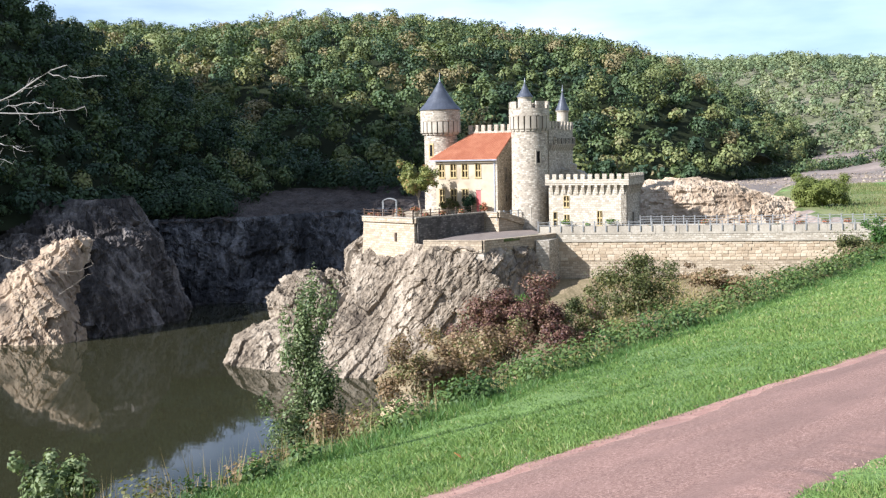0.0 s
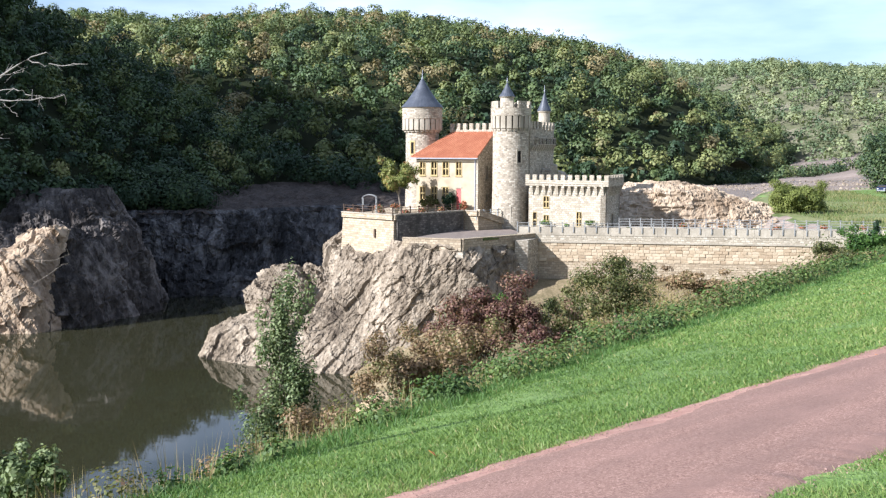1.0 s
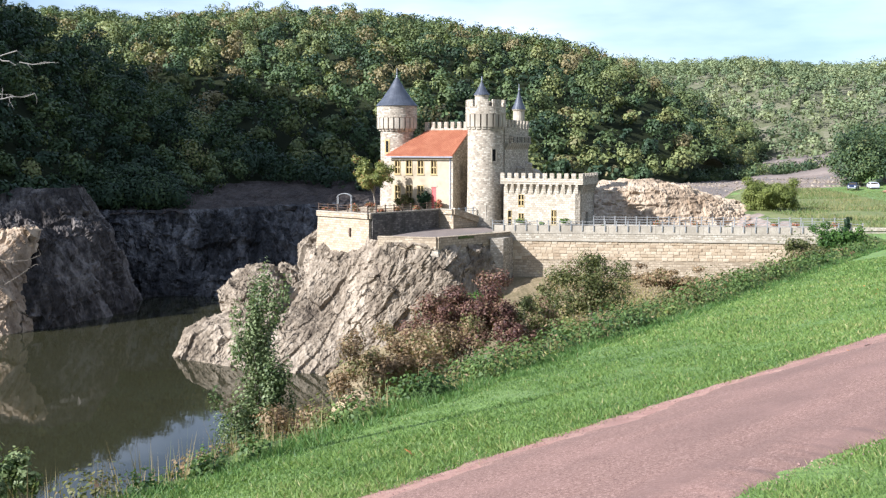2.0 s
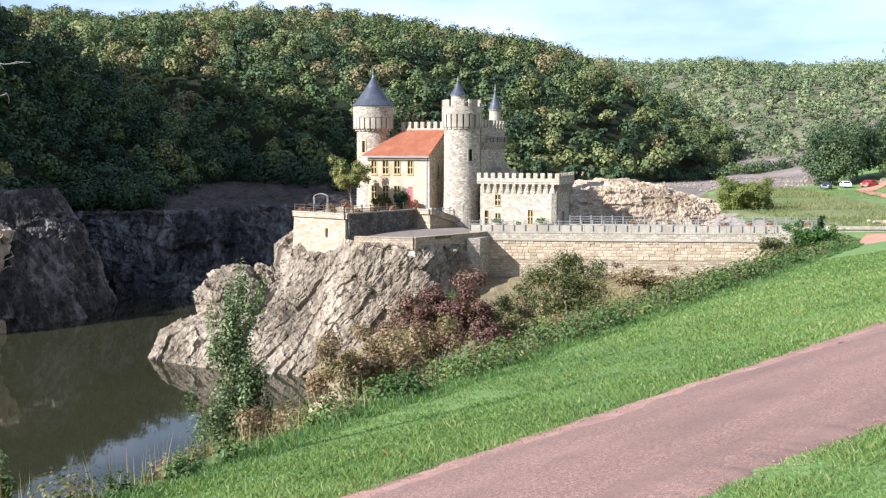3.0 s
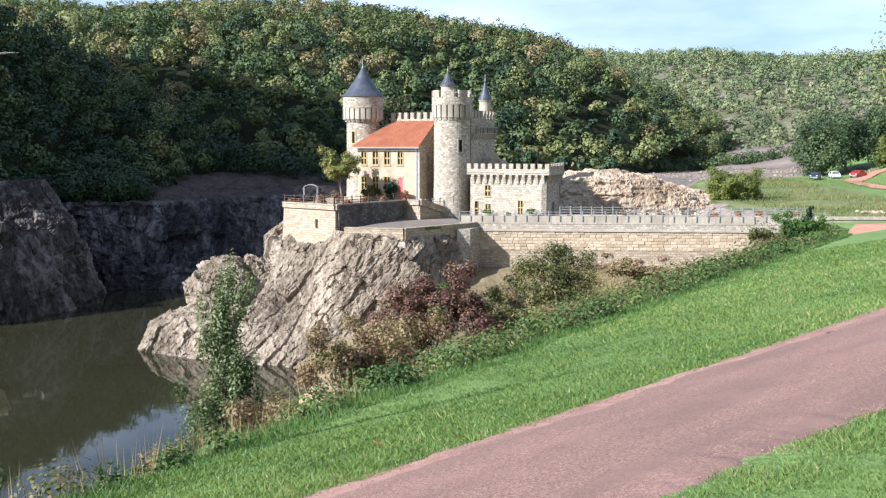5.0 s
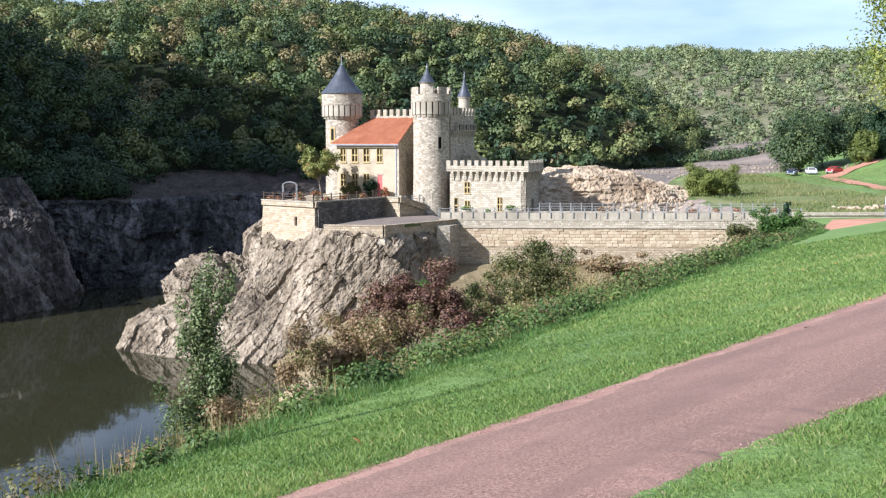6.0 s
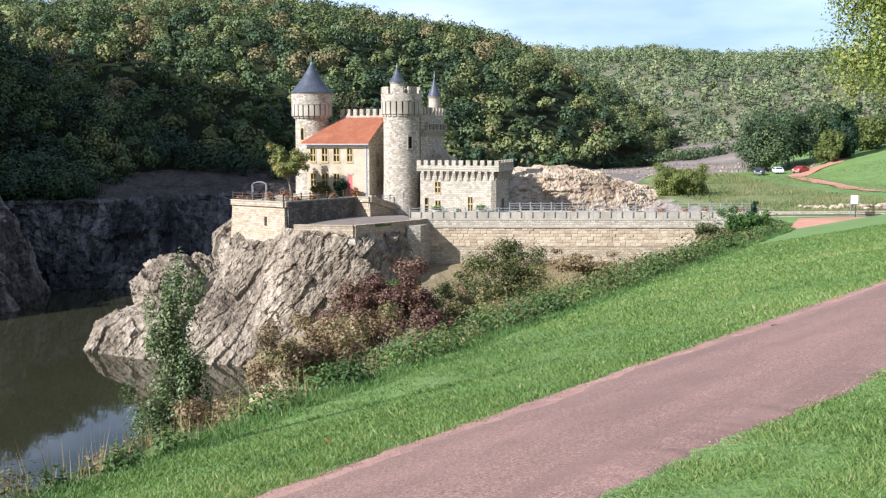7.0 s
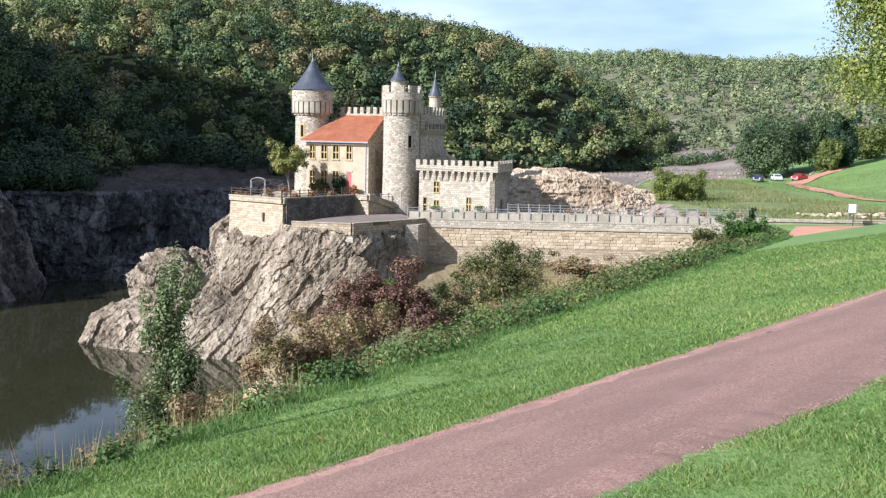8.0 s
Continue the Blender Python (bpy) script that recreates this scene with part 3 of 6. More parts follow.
spurred(HILL_MID, [(22, 478, 60, 255, 14, 48, 18), (62, 470, 116, 402, 8, 30, 13), (-50, 476, -8, 208, 7, 45, 26), (-130, 474, -62, 205, 7, 45, 28)])
spurred(HILL_FAR, [(170, 800, 130, 420, 14, 60, 30), (290, 800, 215, 330, 16, 60, 30), (60, 800, 70, 480, 10, 60, 30)])
for g, mt, lab in ((HILL_SIDE, "forest_floor", "unseen wooded hill added to shade the far shore"), (HILL_LEFT, "forest_floor", "steep shaded wooded valley side above the reservoir"), (HILL_MID, "forest_floor", "broad wooded hill behind the castle"), (HILL_FAR, "hill_dry", "distant wooded hill with bare rocky patches")):
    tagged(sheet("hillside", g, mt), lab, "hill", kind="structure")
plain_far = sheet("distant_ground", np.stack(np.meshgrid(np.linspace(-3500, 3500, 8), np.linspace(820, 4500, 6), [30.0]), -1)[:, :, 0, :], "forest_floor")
tagged(plain_far, "distant wooded country out to the horizon", "ground", kind="structure")


# ---- rock faces ----


def dipped(p, turn, tilt, roll=0):
    """The same points along and across a tilted bedding."""
    e = np.array(Euler((radians(tilt), radians(roll), radians(turn))).to_matrix())
    return p @ e


def cells(p, size, warp):
    """A random step for each block of a warped lattice; -1 to 1, sharp at the joints."""
    q = p / np.array(size)
    q = q + warp * np.stack([fbm(q * .7, 3), fbm(q * .7 + 31, 3), fbm(q * .7 + 57, 3)], -1)
    q[..., 1] = q[..., 1] + 0.5 * np.floor(q[..., 2])
    i = np.floor(q).astype(np.int64)
    h = (i[..., 0] * 374761393 + i[..., 1] * 668265263 + i[..., 2] * 2147483647) & 0xFFFFFFFF
    h = ((h ^ (h >> 13)) * 1274126177) & 0xFFFFFFFF
    h = ((h ^ (h >> 16)) & 0xFFFF) / 32767.5 - 1
    f = q - i
    # each block leans its own way, so that its face is a facet and not a step
    tilt = ((f[..., 0] - .5) * np.sin(h * 40) + (f[..., 2] - .5) * np.cos(h * 40)) * 0.9
    return h + tilt


def spread(pts, n):
    """n points along a line, the same number on each of its legs, its corners eased."""
    p = np.array(pts, float)
    u = np.linspace(0, len(p) - 1, n)
    q = np.stack([np.interp(u, np.arange(len(p)), p[:, k]) for k in range(2)], -1)
    w = max(3, n // (len(p) * 2)) | 1
    e = np.pad(q, ((w // 2, w // 2), (0, 0)), "edge")
    return np.stack([np.convolve(e[:, k], np.ones(w) / w, "valid") for k in range(2)], -1)


def crag(name, mat, label, contours, across, up, turn=25, tilt=30, big=0.75, small=0.28, seed=0.0, roll=0, block=(4.4, 3.4, 2.2), cap=False, fine=0.1):
    """A crag lofted through contour lines (z, [(x, y), ...]), split into leaning blocks along its bedding."""
    lines = [np.concatenate([spread(pts, across), np.full((across, 1), float(z))], 1) for z, pts in contours]
    if cap:
        lines.append(lines[-1].mean(axis=0) * 0.97 + lines[-1] * 0.03 + np.array([0, 0, 0.35]))
    rows = np.stack(lines, 1)
    k = np.linspace(0, len(lines) - 1, up)
    lo = np.minimum(k.astype(int), len(lines) - 2)
    t = (k - lo)[None, :, None]
    t = t * 0.6 + 0.4 * t * t * (3 - 2 * t)
    g = rows[:, lo] * (1 - t) + rows[:, lo + 1] * t
    n = np.cross(np.gradient(g, axis=0), np.gradient(g, axis=1))
    n /= np.linalg.norm(n, axis=-1, keepdims=True) + 1e-9
    q = dipped(g + seed, turn, tilt, roll)
    block = np.array(block)
    d = 0.5 * big * cells(q, block, .5) + small * cells(q + 7, block * 0.36, .5) + 0.5 * small * cells(q + 3, block * 0.15, .6)
    d = d + big * 0.9 * fbm(q * 0.55 / block, 4) + fine * fbm(q * 2.1, 4, True) + 0.5 * fine * fbm(q * 6.0, 3)
    edge = np.minimum(1, (1 - np.linspace(0, 1, up)[None]) * 8 + .3)
    g = g + n * (d * edge)[..., None]
    return tagged(sheet(name, g, mat, False), label, "rock", kind="structure")


crag("castle_rock", "rock", "fissured pale granite crag under the castle, standing in the water",
     [(-1, [(-33.6, 114), (-32.9, 104.5), (-26.1, 100.5), (-17, 97.5), (-8.9, 95), (-0.8, 96), (6.8, 103)]),
      (2.2, [(-32.4, 114), (-31.9, 106), (-25.3, 102.3), (-16.7, 99.8), (-9.1, 97.4), (-1.3, 97.6), (4.6, 104)]),
      (4.2, [(-28.4, 114), (-27.6, 107.5), (-22.7, 103.8), (-16.1, 101.6), (-9.3, 98.8), (-1.6, 98.4), (3.5, 104.6)]),
      (5.8, [(-23.6, 116), (-22.5, 109), (-20, 105.3), (-15.2, 103.2), (-9.6, 99.2), (-1.9, 98.9), (2.7, 105)]),
      (8.6, [(-21.1, 117), (-20.1, 111.5), (-18.2, 107.5), (-14.5, 105), (-9.8, 99.7), (-2.1, 99.2), (2.1, 105.3)]),
      (11, [(-20.8, 117), (-19.8, 112.3), (-18.4, 109.2), (-14.2, 106.4), (-10, 99.9), (-2.5, 99.4), (1.9, 105.6)]),
      (13, [(-19.2, 118), (-18.1, 114.3), (-17.3, 112.6), (-13.9, 110), (-9.9, 100.9), (-3.5, 100.2), (1, 107.2)])], 460, 180, 12, -8, 0.7, 0.13, 0.0, 40, (2.2, 3.0, 4.6), fine=0.13)
crag("rock_spur", "rock", "rounded granite lump on the crag's waterside shoulder",
     [(2.5, [(-29.2, 113), (-26.8, 107), (-24.2, 103.6), (-20.3, 103.6), (-19, 108)]),
      (4.6, [(-29.2, 113), (-27.5, 107.6), (-25, 104.6), (-20.8, 104.2), (-19.9, 108)]),
      (6.6, [(-29.1, 112.5), (-28.3, 108), (-25.6, 105.2), (-21.2, 105), (-20.8, 108.4)]),
      (8.2, [(-27.5, 112), (-26.9, 108.4), (-24.9, 106.4), (-21.8, 106.2), (-21.5, 109)]),
      (9.5, [(-25.6, 110.5), (-25, 108.6), (-24, 107.6), (-22.8, 107.6), (-22.5, 109)])], 160, 100, 30, 15, 0.5, 0.16, 11.0, 25, (2.4, 2.4, 2.2), True, 0.12)
crag("rock_saddle", "rock", "low granite ledges between the lump and the bastion",
     [(6, [(-23.3, 113), (-22.6, 108.6), (-20.3, 106.8), (-17.3, 107), (-16.6, 111)]),
      (8.3, [(-22.9, 112.5), (-22.3, 109.4), (-20.4, 108), (-18, 108), (-17.5, 111)]),
      (9.2, [(-22.1, 112), (-21.8, 110.4), (-20.4, 109.6), (-18.8, 109.4), (-18.4, 111)])], 120, 60, 30, 15, 0.35, 0.2, 23.0, 25, (1.8, 1.8, 1.6), True)
crag("shore_rock", "cliff_brown", "tall split rock on the far shore, darkened for shade",
     [(-2, [(-95, 119), (-72, 118.5), (-60, 119), (-53, 120), (-50, 127), (-46.8, 136), (-50, 146), (-56, 156)]),
      (5, [(-95, 121), (-72, 121), (-61, 121), (-55, 123), (-52, 129), (-50, 138), (-52.5, 146), (-58, 156)]),
      (11, [(-95, 124), (-73, 125), (-63, 126), (-57.5, 127.5), (-54, 132), (-51.4, 139), (-54, 146), (-60, 156)]),
      (13, [(-95, 127), (-75, 128), (-65, 129), (-60, 131), (-56.5, 135), (-53.2, 140), (-56, 146), (-62, 156)]),
      (17, [(-95, 140), (-76, 138), (-68, 138), (-62, 138), (-59, 139), (-56, 141), (-59, 147), (-65, 156)])], 320, 120, 20, 0, 1.2, 0.28, 3.0, -28, (2.6, 3.6, 7.0), fine=0.12)
crag("shore_slab", "rock_shore", "leaning slab of tan rock on the far shore, lightened as sunlit",
     [(-1, [(-74, 121), (-66, 116.8), (-60, 116.6), (-56.5, 117), (-55, 121)]),
      (4, [(-70, 121.5), (-63.8, 117.8), (-60, 117.4), (-57.3, 118.6), (-56, 122)]),
      (8, [(-66, 122.5), (-61, 119), (-59.4, 118.8), (-57.3, 120.6), (-56.3, 124)]),
      (12.2, [(-60.5, 126.5), (-58.2, 124), (-57.2, 123.8), (-56.2, 124.6), (-55.8, 127)])], 170, 110, 20, 0, 0.8, 0.16, 5.0, -38, (2.4, 3.4, 6.0), True, 0.08)
crag("cliff", "cliff", "shade-darkened gullied cliff bared by the low water, pale ledges at its foot",
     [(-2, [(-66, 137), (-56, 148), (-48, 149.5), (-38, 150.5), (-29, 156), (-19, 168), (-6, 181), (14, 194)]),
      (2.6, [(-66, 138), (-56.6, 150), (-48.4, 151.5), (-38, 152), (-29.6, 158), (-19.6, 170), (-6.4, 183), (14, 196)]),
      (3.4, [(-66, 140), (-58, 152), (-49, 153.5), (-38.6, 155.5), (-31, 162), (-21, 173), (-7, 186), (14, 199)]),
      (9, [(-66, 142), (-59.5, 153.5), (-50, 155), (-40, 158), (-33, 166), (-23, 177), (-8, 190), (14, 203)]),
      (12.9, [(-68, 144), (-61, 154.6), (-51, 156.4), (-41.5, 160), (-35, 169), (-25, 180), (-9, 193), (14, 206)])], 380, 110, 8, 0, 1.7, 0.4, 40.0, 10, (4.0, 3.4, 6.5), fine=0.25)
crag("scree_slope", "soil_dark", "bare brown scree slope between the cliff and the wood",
     [(12.2, [(-67, 144), (-61, 154), (-52, 156), (-41, 159.5), (-34, 168.5), (-24, 179.5), (-8, 192.5)]),
      (14.2, [(-70, 150), (-64, 162), (-54, 168), (-44, 172), (-36, 179), (-25, 187), (-8, 198)]),
      (16.5, [(-78, 160), (-70, 174), (-58, 184), (-46, 188), (-37, 193), (-25, 197), (-8, 204)])], 120, 40, 0, 0, 0.4, 0.15, 2.0, 0, (3, 3, 2))
crag("golden_rock", "rock_gold", "rounded golden granite outcrop behind the gatehouse",
     [(9, [(12.5, 136), (14, 131), (18, 130), (24, 130.5), (30, 131.5), (37, 134), (44, 139)]),
      (12.5, [(13, 137), (14.5, 132.5), (18, 131.4), (24, 132), (30, 133.2), (36, 136), (41, 140)]),
      (15.2, [(13.5, 138), (15, 133.6), (18, 132.6), (24, 133.2), (29, 134.8), (32.5, 137.5), (36.5, 141.5)]),
      (17.2, [(14, 139), (15.6, 134.8), (18, 134), (23.5, 134.6), (27, 136.2), (28.5, 138.6), (30, 142)]),
      (17.9, [(15.5, 142), (17, 138), (19, 137), (22.5, 137.4), (25, 138.6), (26, 140.5), (26.5, 143)])], 220, 80, 5, 4, 0.34, 0.17, 8.0, 0, (4.5, 3.5, 1.5), True)

crag("golden_ridge", "rock_gold", "low golden granite ridge running out from the outcrop",
     [(11, [(23, 134), (25, 132.3), (30, 131.5), (37, 134), (38.5, 139)]), (13.8, [(23.5, 135), (25.5, 133.8), (30, 133), (35, 135.4), (36.5, 139)]),
      (15.7, [(25, 138), (26.5, 136), (29.5, 135.4), (32.5, 136.6), (33.5, 139)])], 160, 60, 5, 4, 0.4, 0.2, 14.0, 0, (3.0, 2.5, 1.3), True)
crag("pale_outcrop", "rock", "pale rock faces standing among the trees on the far hill",
     [(16, [(132, 334), (140, 323), (152, 319), (163, 326)]), (25, [(134, 337), (141, 328), (151, 325), (159, 331)]), (31, [(138, 341), (142, 335), (149, 333), (154, 338)])], 140, 60, 10, 0, 2.2, 0.9, 31.0, 10, (6, 5, 9), True, 0.5)

# ---- the castle ----
def pierced(bm, a, d, length, z0, z1, thick, holes):
    """An upright wall from a along d, its face to the right of d, with holes (u0, u1, low, high) right through it."""
    cuts = sorted({0.0, length, *[h[0] for h in holes], *[h[1] for h in holes]})
    inx, iny = -d[1], d[0]
    for u0, u1 in zip(cuts, cuts[1:]):
        if u1 - u0 < 1e-4:
            continue
        mid = (u0 + u1) / 2
        gaps = sorted((h[2], h[3]) for h in holes if h[0] <= mid <= h[1])
        z = z0
        for lo, hi in gaps + [(z1, z1)]:
            if lo - z > 1e-3:
                p = [(a[0] + d[0] * u, a[1] + d[1] * u) for u in (u0, u1)]
                prism(bm, [p[0], p[1], (p[1][0] + inx * thick, p[1][1] + iny * thick), (p[0][0] + inx * thick, p[0][1] + iny * thick)], z, lo)
            z = hi
    return bm


def slab(bm, a, d, u0, u1, z0, z1, out, back):
    """A block on a wall line: from out metres before the face to back metres behind it."""
    nx, ny = d[1], -d[0]
    p = [(a[0] + d[0] * u + nx * o, a[1] + d[1] * u + ny * o) for u, o in ((u0, out), (u1, out), (u1, -back), (u0, -back))]
    return prism(bm, p, z0, z1)


def window(parent, a, d, u0, u1, z0, z1, trim="yellow_trim", cols=2, rows=2, surround=0.09):
    """Stone surround, mullions and separate dark panes in a hole."""
    w = part("window_frame", slab(bmesh.new(), a, d, u0 - surround, u1 + surround, z0 - surround, z0, 0.05, 0.12), trim, parent)
    for name, q in (("sill", (u0 - surround - .04, u1 + surround + .04, z0 - surround - .1, z0 - surround + .002, 0.10, 0.1)), ("lintel", (u0 - surround, u1 + surround, z1, z1 + surround, 0.05, 0.12)),
                    ("jamb", (u0 - surround, u0, z0, z1, 0.05, 0.12)), ("jamb", (u1, u1 + surround, z0, z1, 0.05, 0.12))):
        part(name, slab(bmesh.new(), a, d, *q), trim, w)
    du, dz = (u1 - u0) / cols, (z1 - z0) / rows
    for c in range(1, cols):
        part("mullion", slab(bmesh.new(), a, d, u0 + c * du - .06, u0 + c * du + .06, z0, z1, -0.02, 0.2), trim, w)
    for r in range(1, rows):
        part("transom", slab(bmesh.new(), a, d, u0, u1, z0 + r * dz - .07, z0 + r * dz + .07, -0.022, 0.2), trim, w)
    for c in range(cols):
        for r in range(rows):
            part("pane", slab(bmesh.new(), a, d, u0 + c * du + .02, u0 + (c + 1) * du - .02, z0 + r * dz + .04, z0 + (r + 1) * dz - .04, -0.2, 0.23), "glass_dark", w)
    return w


def merlons(parent, a, d, length, z0, z1, size, gap, out, back, mat):
    n = max(1, int(round((length + gap) / (size + gap))))
    size = (length + gap) / n - gap
    for k in range(n):
        u = k * (size + gap)
        bm = slab(bmesh.new(), a, d, u, u + size, z0, z1, out, back)
        part("merlon", bm, mat, parent)


def corbels(parent, a, d, length, z0, z1, step, out, mat):
    n = int(round(length / step))
    for k in range(n):
        u = (k + 0.5) * length / n
        nx, ny = d[1], -d[0]
        w = 0.15
        bm = bmesh.new()
        vs = []
        for uu in (u - w, u + w):
            bx, by = a[0] + d[0] * uu, a[1] + d[1] * uu
            vs.append([bm.verts.new((bx + nx * o, by + ny * o, z)) for o, z in ((-0.05, z0), (0.08, z0), (out * 0.6, z0 + (z1 - z0) * 0.45), (out, z1 - 0.18), (out, z1), (-0.05, z1))])
        bm.faces.new(vs[0][::-1])
        bm.faces.new(vs[1])
        for i in range(6):
            j = (i + 1) % 6
            bm.faces.new((vs[0][i], vs[0][j], vs[1][j], vs[1][i]))
        part("corbel", bm, mat, parent)


def ring_blocks(parent, name, cx, cy, r, thick, z0, z1, n, fill, mat, a0=0.0):
    """n blocks round a tower, each filling that share of its step."""
    for k in range(n):
        a, b = a0 + 2 * math.pi * k / n, a0 + 2 * math.pi * (k + fill) / n
        arc = [a + (b - a) * i / 4 for i in range(5)]
        pts = [(cx + r * math.cos(q), cy + r * math.sin(q)) for q in arc] + [(cx + (r - thick) * math.cos(q), cy + (r - thick) * math.sin(q)) for q in reversed(arc)]
        part(name, prism(bmesh.new(), pts, z0, z1), mat, parent)


def slit(parent, cx, cy, r, ang, w, z0, z1, frame_mat="stone_cap"):
    """A tall window set in a round tower."""
    c, s_ = math.cos(radians(ang)), math.sin(radians(ang))
    d = (-s_, c)
    a = (cx + r * c - d[0] * w / 2, cy + r * s_ - d[1] * w / 2)
    f = part("window_frame", slab(bmesh.new(), a, d, -0.16, w + .16, z0 - .2, z0, 0.05, 0.3), frame_mat, parent)
    part("lintel", slab(bmesh.new(), a, d, -0.16, w + .16, z1, z1 + .2, 0.05, 0.3), frame_mat, f)
    part("jamb", slab(bmesh.new(), a, d, -0.16, 0, z0, z1, 0.05, 0.3), frame_mat, f)
    part("jamb", slab(bmesh.new(), a, d, w, w + .16, z0, z1, 0.05, 0.3), frame_mat, f)
    part("pane", slab(bmesh.new(), a, d, 0, w, z0, z1, 0.012, 0.3), "opening_dark", f)


def spire(parent, cx, cy, r, z0, z1, tip, n=24):
    """A slated cone with a flared eave, lead cap and finial."""
    h = z1 - z0
    cone = part("roof", lathe(bmesh.new(), cx, cy, [(r * 0.9, z0 - 0.02), (r, z0), (r * 0.985, z0 + 0.06), (r * 0.72, z0 + h * 0.24), (r * 0.36, z0 + h * 0.62), (r * 0.06, z1)], n), "slate", parent, "dark blue-grey slate cone", (cx, cy, r))
    part("finial", lathe(bmesh.new(), cx, cy, [(r * 0.09, z1 - h * 0.06), (r * 0.06, z1), (0.09, z1 + 0.1), (0.10, z1 + 0.2), (0.04, z1 + 0.3), (0.03, tip), (0.0, tip + 0.05)], 8), "lead", cone, "lead-capped finial")
    return cone


D_H = (0.927, -0.375)                      # along the house front
D_G = (0.375, 0.927)                       # along its gable
castle_house = thing("castle_house", "two-storey cream house with red tiled roof and mullioned windows", "house")
LF, RF = (-10.7, 122.7), (-3.1, 119.6)
WIN_U = [(0.53, 1.16), (2.05, 2.75), (3.6, 4.3), (5.38, 6.0)]
Z_UP, Z_LO = (19.45, 20.95), (16.45, 17.95)
holes = [(a, b, *Z_UP) for a, b in WIN_U] + [(a, b, *Z_LO) for a, b in WIN_U[:3]] + [(5.4, 6.02, 15.2, 17.85)]
part("front_wall", pierced(bmesh.new(), LF, D_H, 8.2, 14.6, 21.6, 0.5, holes), "render", castle_house, "cream lime-rendered front wall")
part("gable_wall", pierced(bmesh.new(), RF, D_G, 5.0, 14.6, 21.6, 0.45, [(2.2, 2.95, 18.9, 20.5), (2.3, 2.9, 16.3, 17.2)]), "stone_tower", castle_house, "grey rubble gable wall in shade")
bm = bmesh.new()
g0, g1 = RF, (RF[0] + D_G[0] * 5, RF[1] + D_G[1] * 5)
prism(bm, [g0, g1, (g1[0] - .42, g1[1] + .17), (g0[0] - .42, g0[1] + .17)], 21.602, [21.7, 24.4, 24.4, 21.7])
part("gable_top", bm, "stone_tower", castle_house)
for a, b in WIN_U:
    window(castle_house, LF, D_H, a, b, *Z_UP, "yellow_trim", 2, 2, 0.10)
for a, b in WIN_U[:3]:
    window(castle_house, LF, D_H, a, b, *Z_LO, "yellow_trim", 2, 2, 0.10)
window(castle_house, RF, D_G, 2.2, 2.95, 18.9, 20.5, "stone_cap")
window(castle_house, RF, D_G, 2.3, 2.9, 16.3, 17.2, "stone_cap", 1, 1)
door = part("door", slab(bmesh.new(), LF, D_H, 5.4, 6.02, 15.2, 17.85, -0.05, 0.13), "shutter_red", castle_house, "faded red plank door")
for k in range(4):
    part("plank", slab(bmesh.new(), LF, D_H, 5.42 + k * .15, 5.55 + k * .15, 15.25, 17.8, -0.02, 0.051), "shutter_red", door)
part("door_surround", slab(bmesh.new(), LF, D_H, 5.28, 6.14, 17.85, 18.05, 0.05, 0.15), "stone_cap", castle_house)
part("quoin_strip", slab(bmesh.new(), LF, D_H, 7.98, 8.22, 14.6, 21.5, 0.04, 0.2), "stone_pale", castle_house)
part("downpipe", slab(bmesh.new(), LF, D_H, 7.8, 7.9, 14.9, 21.6, 0.10, 0.0), "lead", castle_house, "grey rainwater pipe")


def house_pt(u, v):
    return (LF[0] + D_H[0] * u + D_G[0] * v, LF[1] + D_H[1] * u + D_G[1] * v)


def roof_z(v):
    return 21.45 + 3.1 * (v + 0.5) / 5.5


# lean-to roof with a hip at its far end, its tiles laid in rolls
roof = part("roof", prism(bmesh.new(), [house_pt(-.55, -.5), house_pt(8.35, -.5), house_pt(8.35, 5.0), house_pt(2.6, 5.0)], [roof_z(-.5) + .08, roof_z(-.5) + .08, roof_z(5) + .08, roof_z(5) + .08], [roof_z(-.5) + .2, roof_z(-.5) + .2, roof_z(5) + .2, roof_z(5) + .2]), "terracotta", castle_house, "sunlit orange-red clay tile roof")
part("roof_hip", prism(bmesh.new(), [house_pt(-.55, -.5), house_pt(2.6, 5.0), house_pt(-.4, 5.0)], [roof_z(-.5) + .08, roof_z(5) + .08, 21.6], [roof_z(-.5) + .199, roof_z(5) + .199, 21.75]), "terracotta", castle_house)
for k in range(40):
    u = -0.3 + k * 0.219
    v1 = 5.0 if u > 2.6 else max(-0.3, -.5 + 5.5 * (u + .55) / 3.15)
    p, q = house_pt(u, -.52), house_pt(u, v1)
    bm = bmesh.new()
    tube(bm, [(p[0], p[1], roof_z(-.52) + .20), (q[0], q[1], roof_z(v1) + .20)], [.075, .075], 6)
    part("tile_roll", bm, "terracotta", roof)
part("gutter", slab(bmesh.new(), LF, D_H, -.6, 8.4, 21.38, 21.5, 0.62, -0.5), "lead", castle_house)

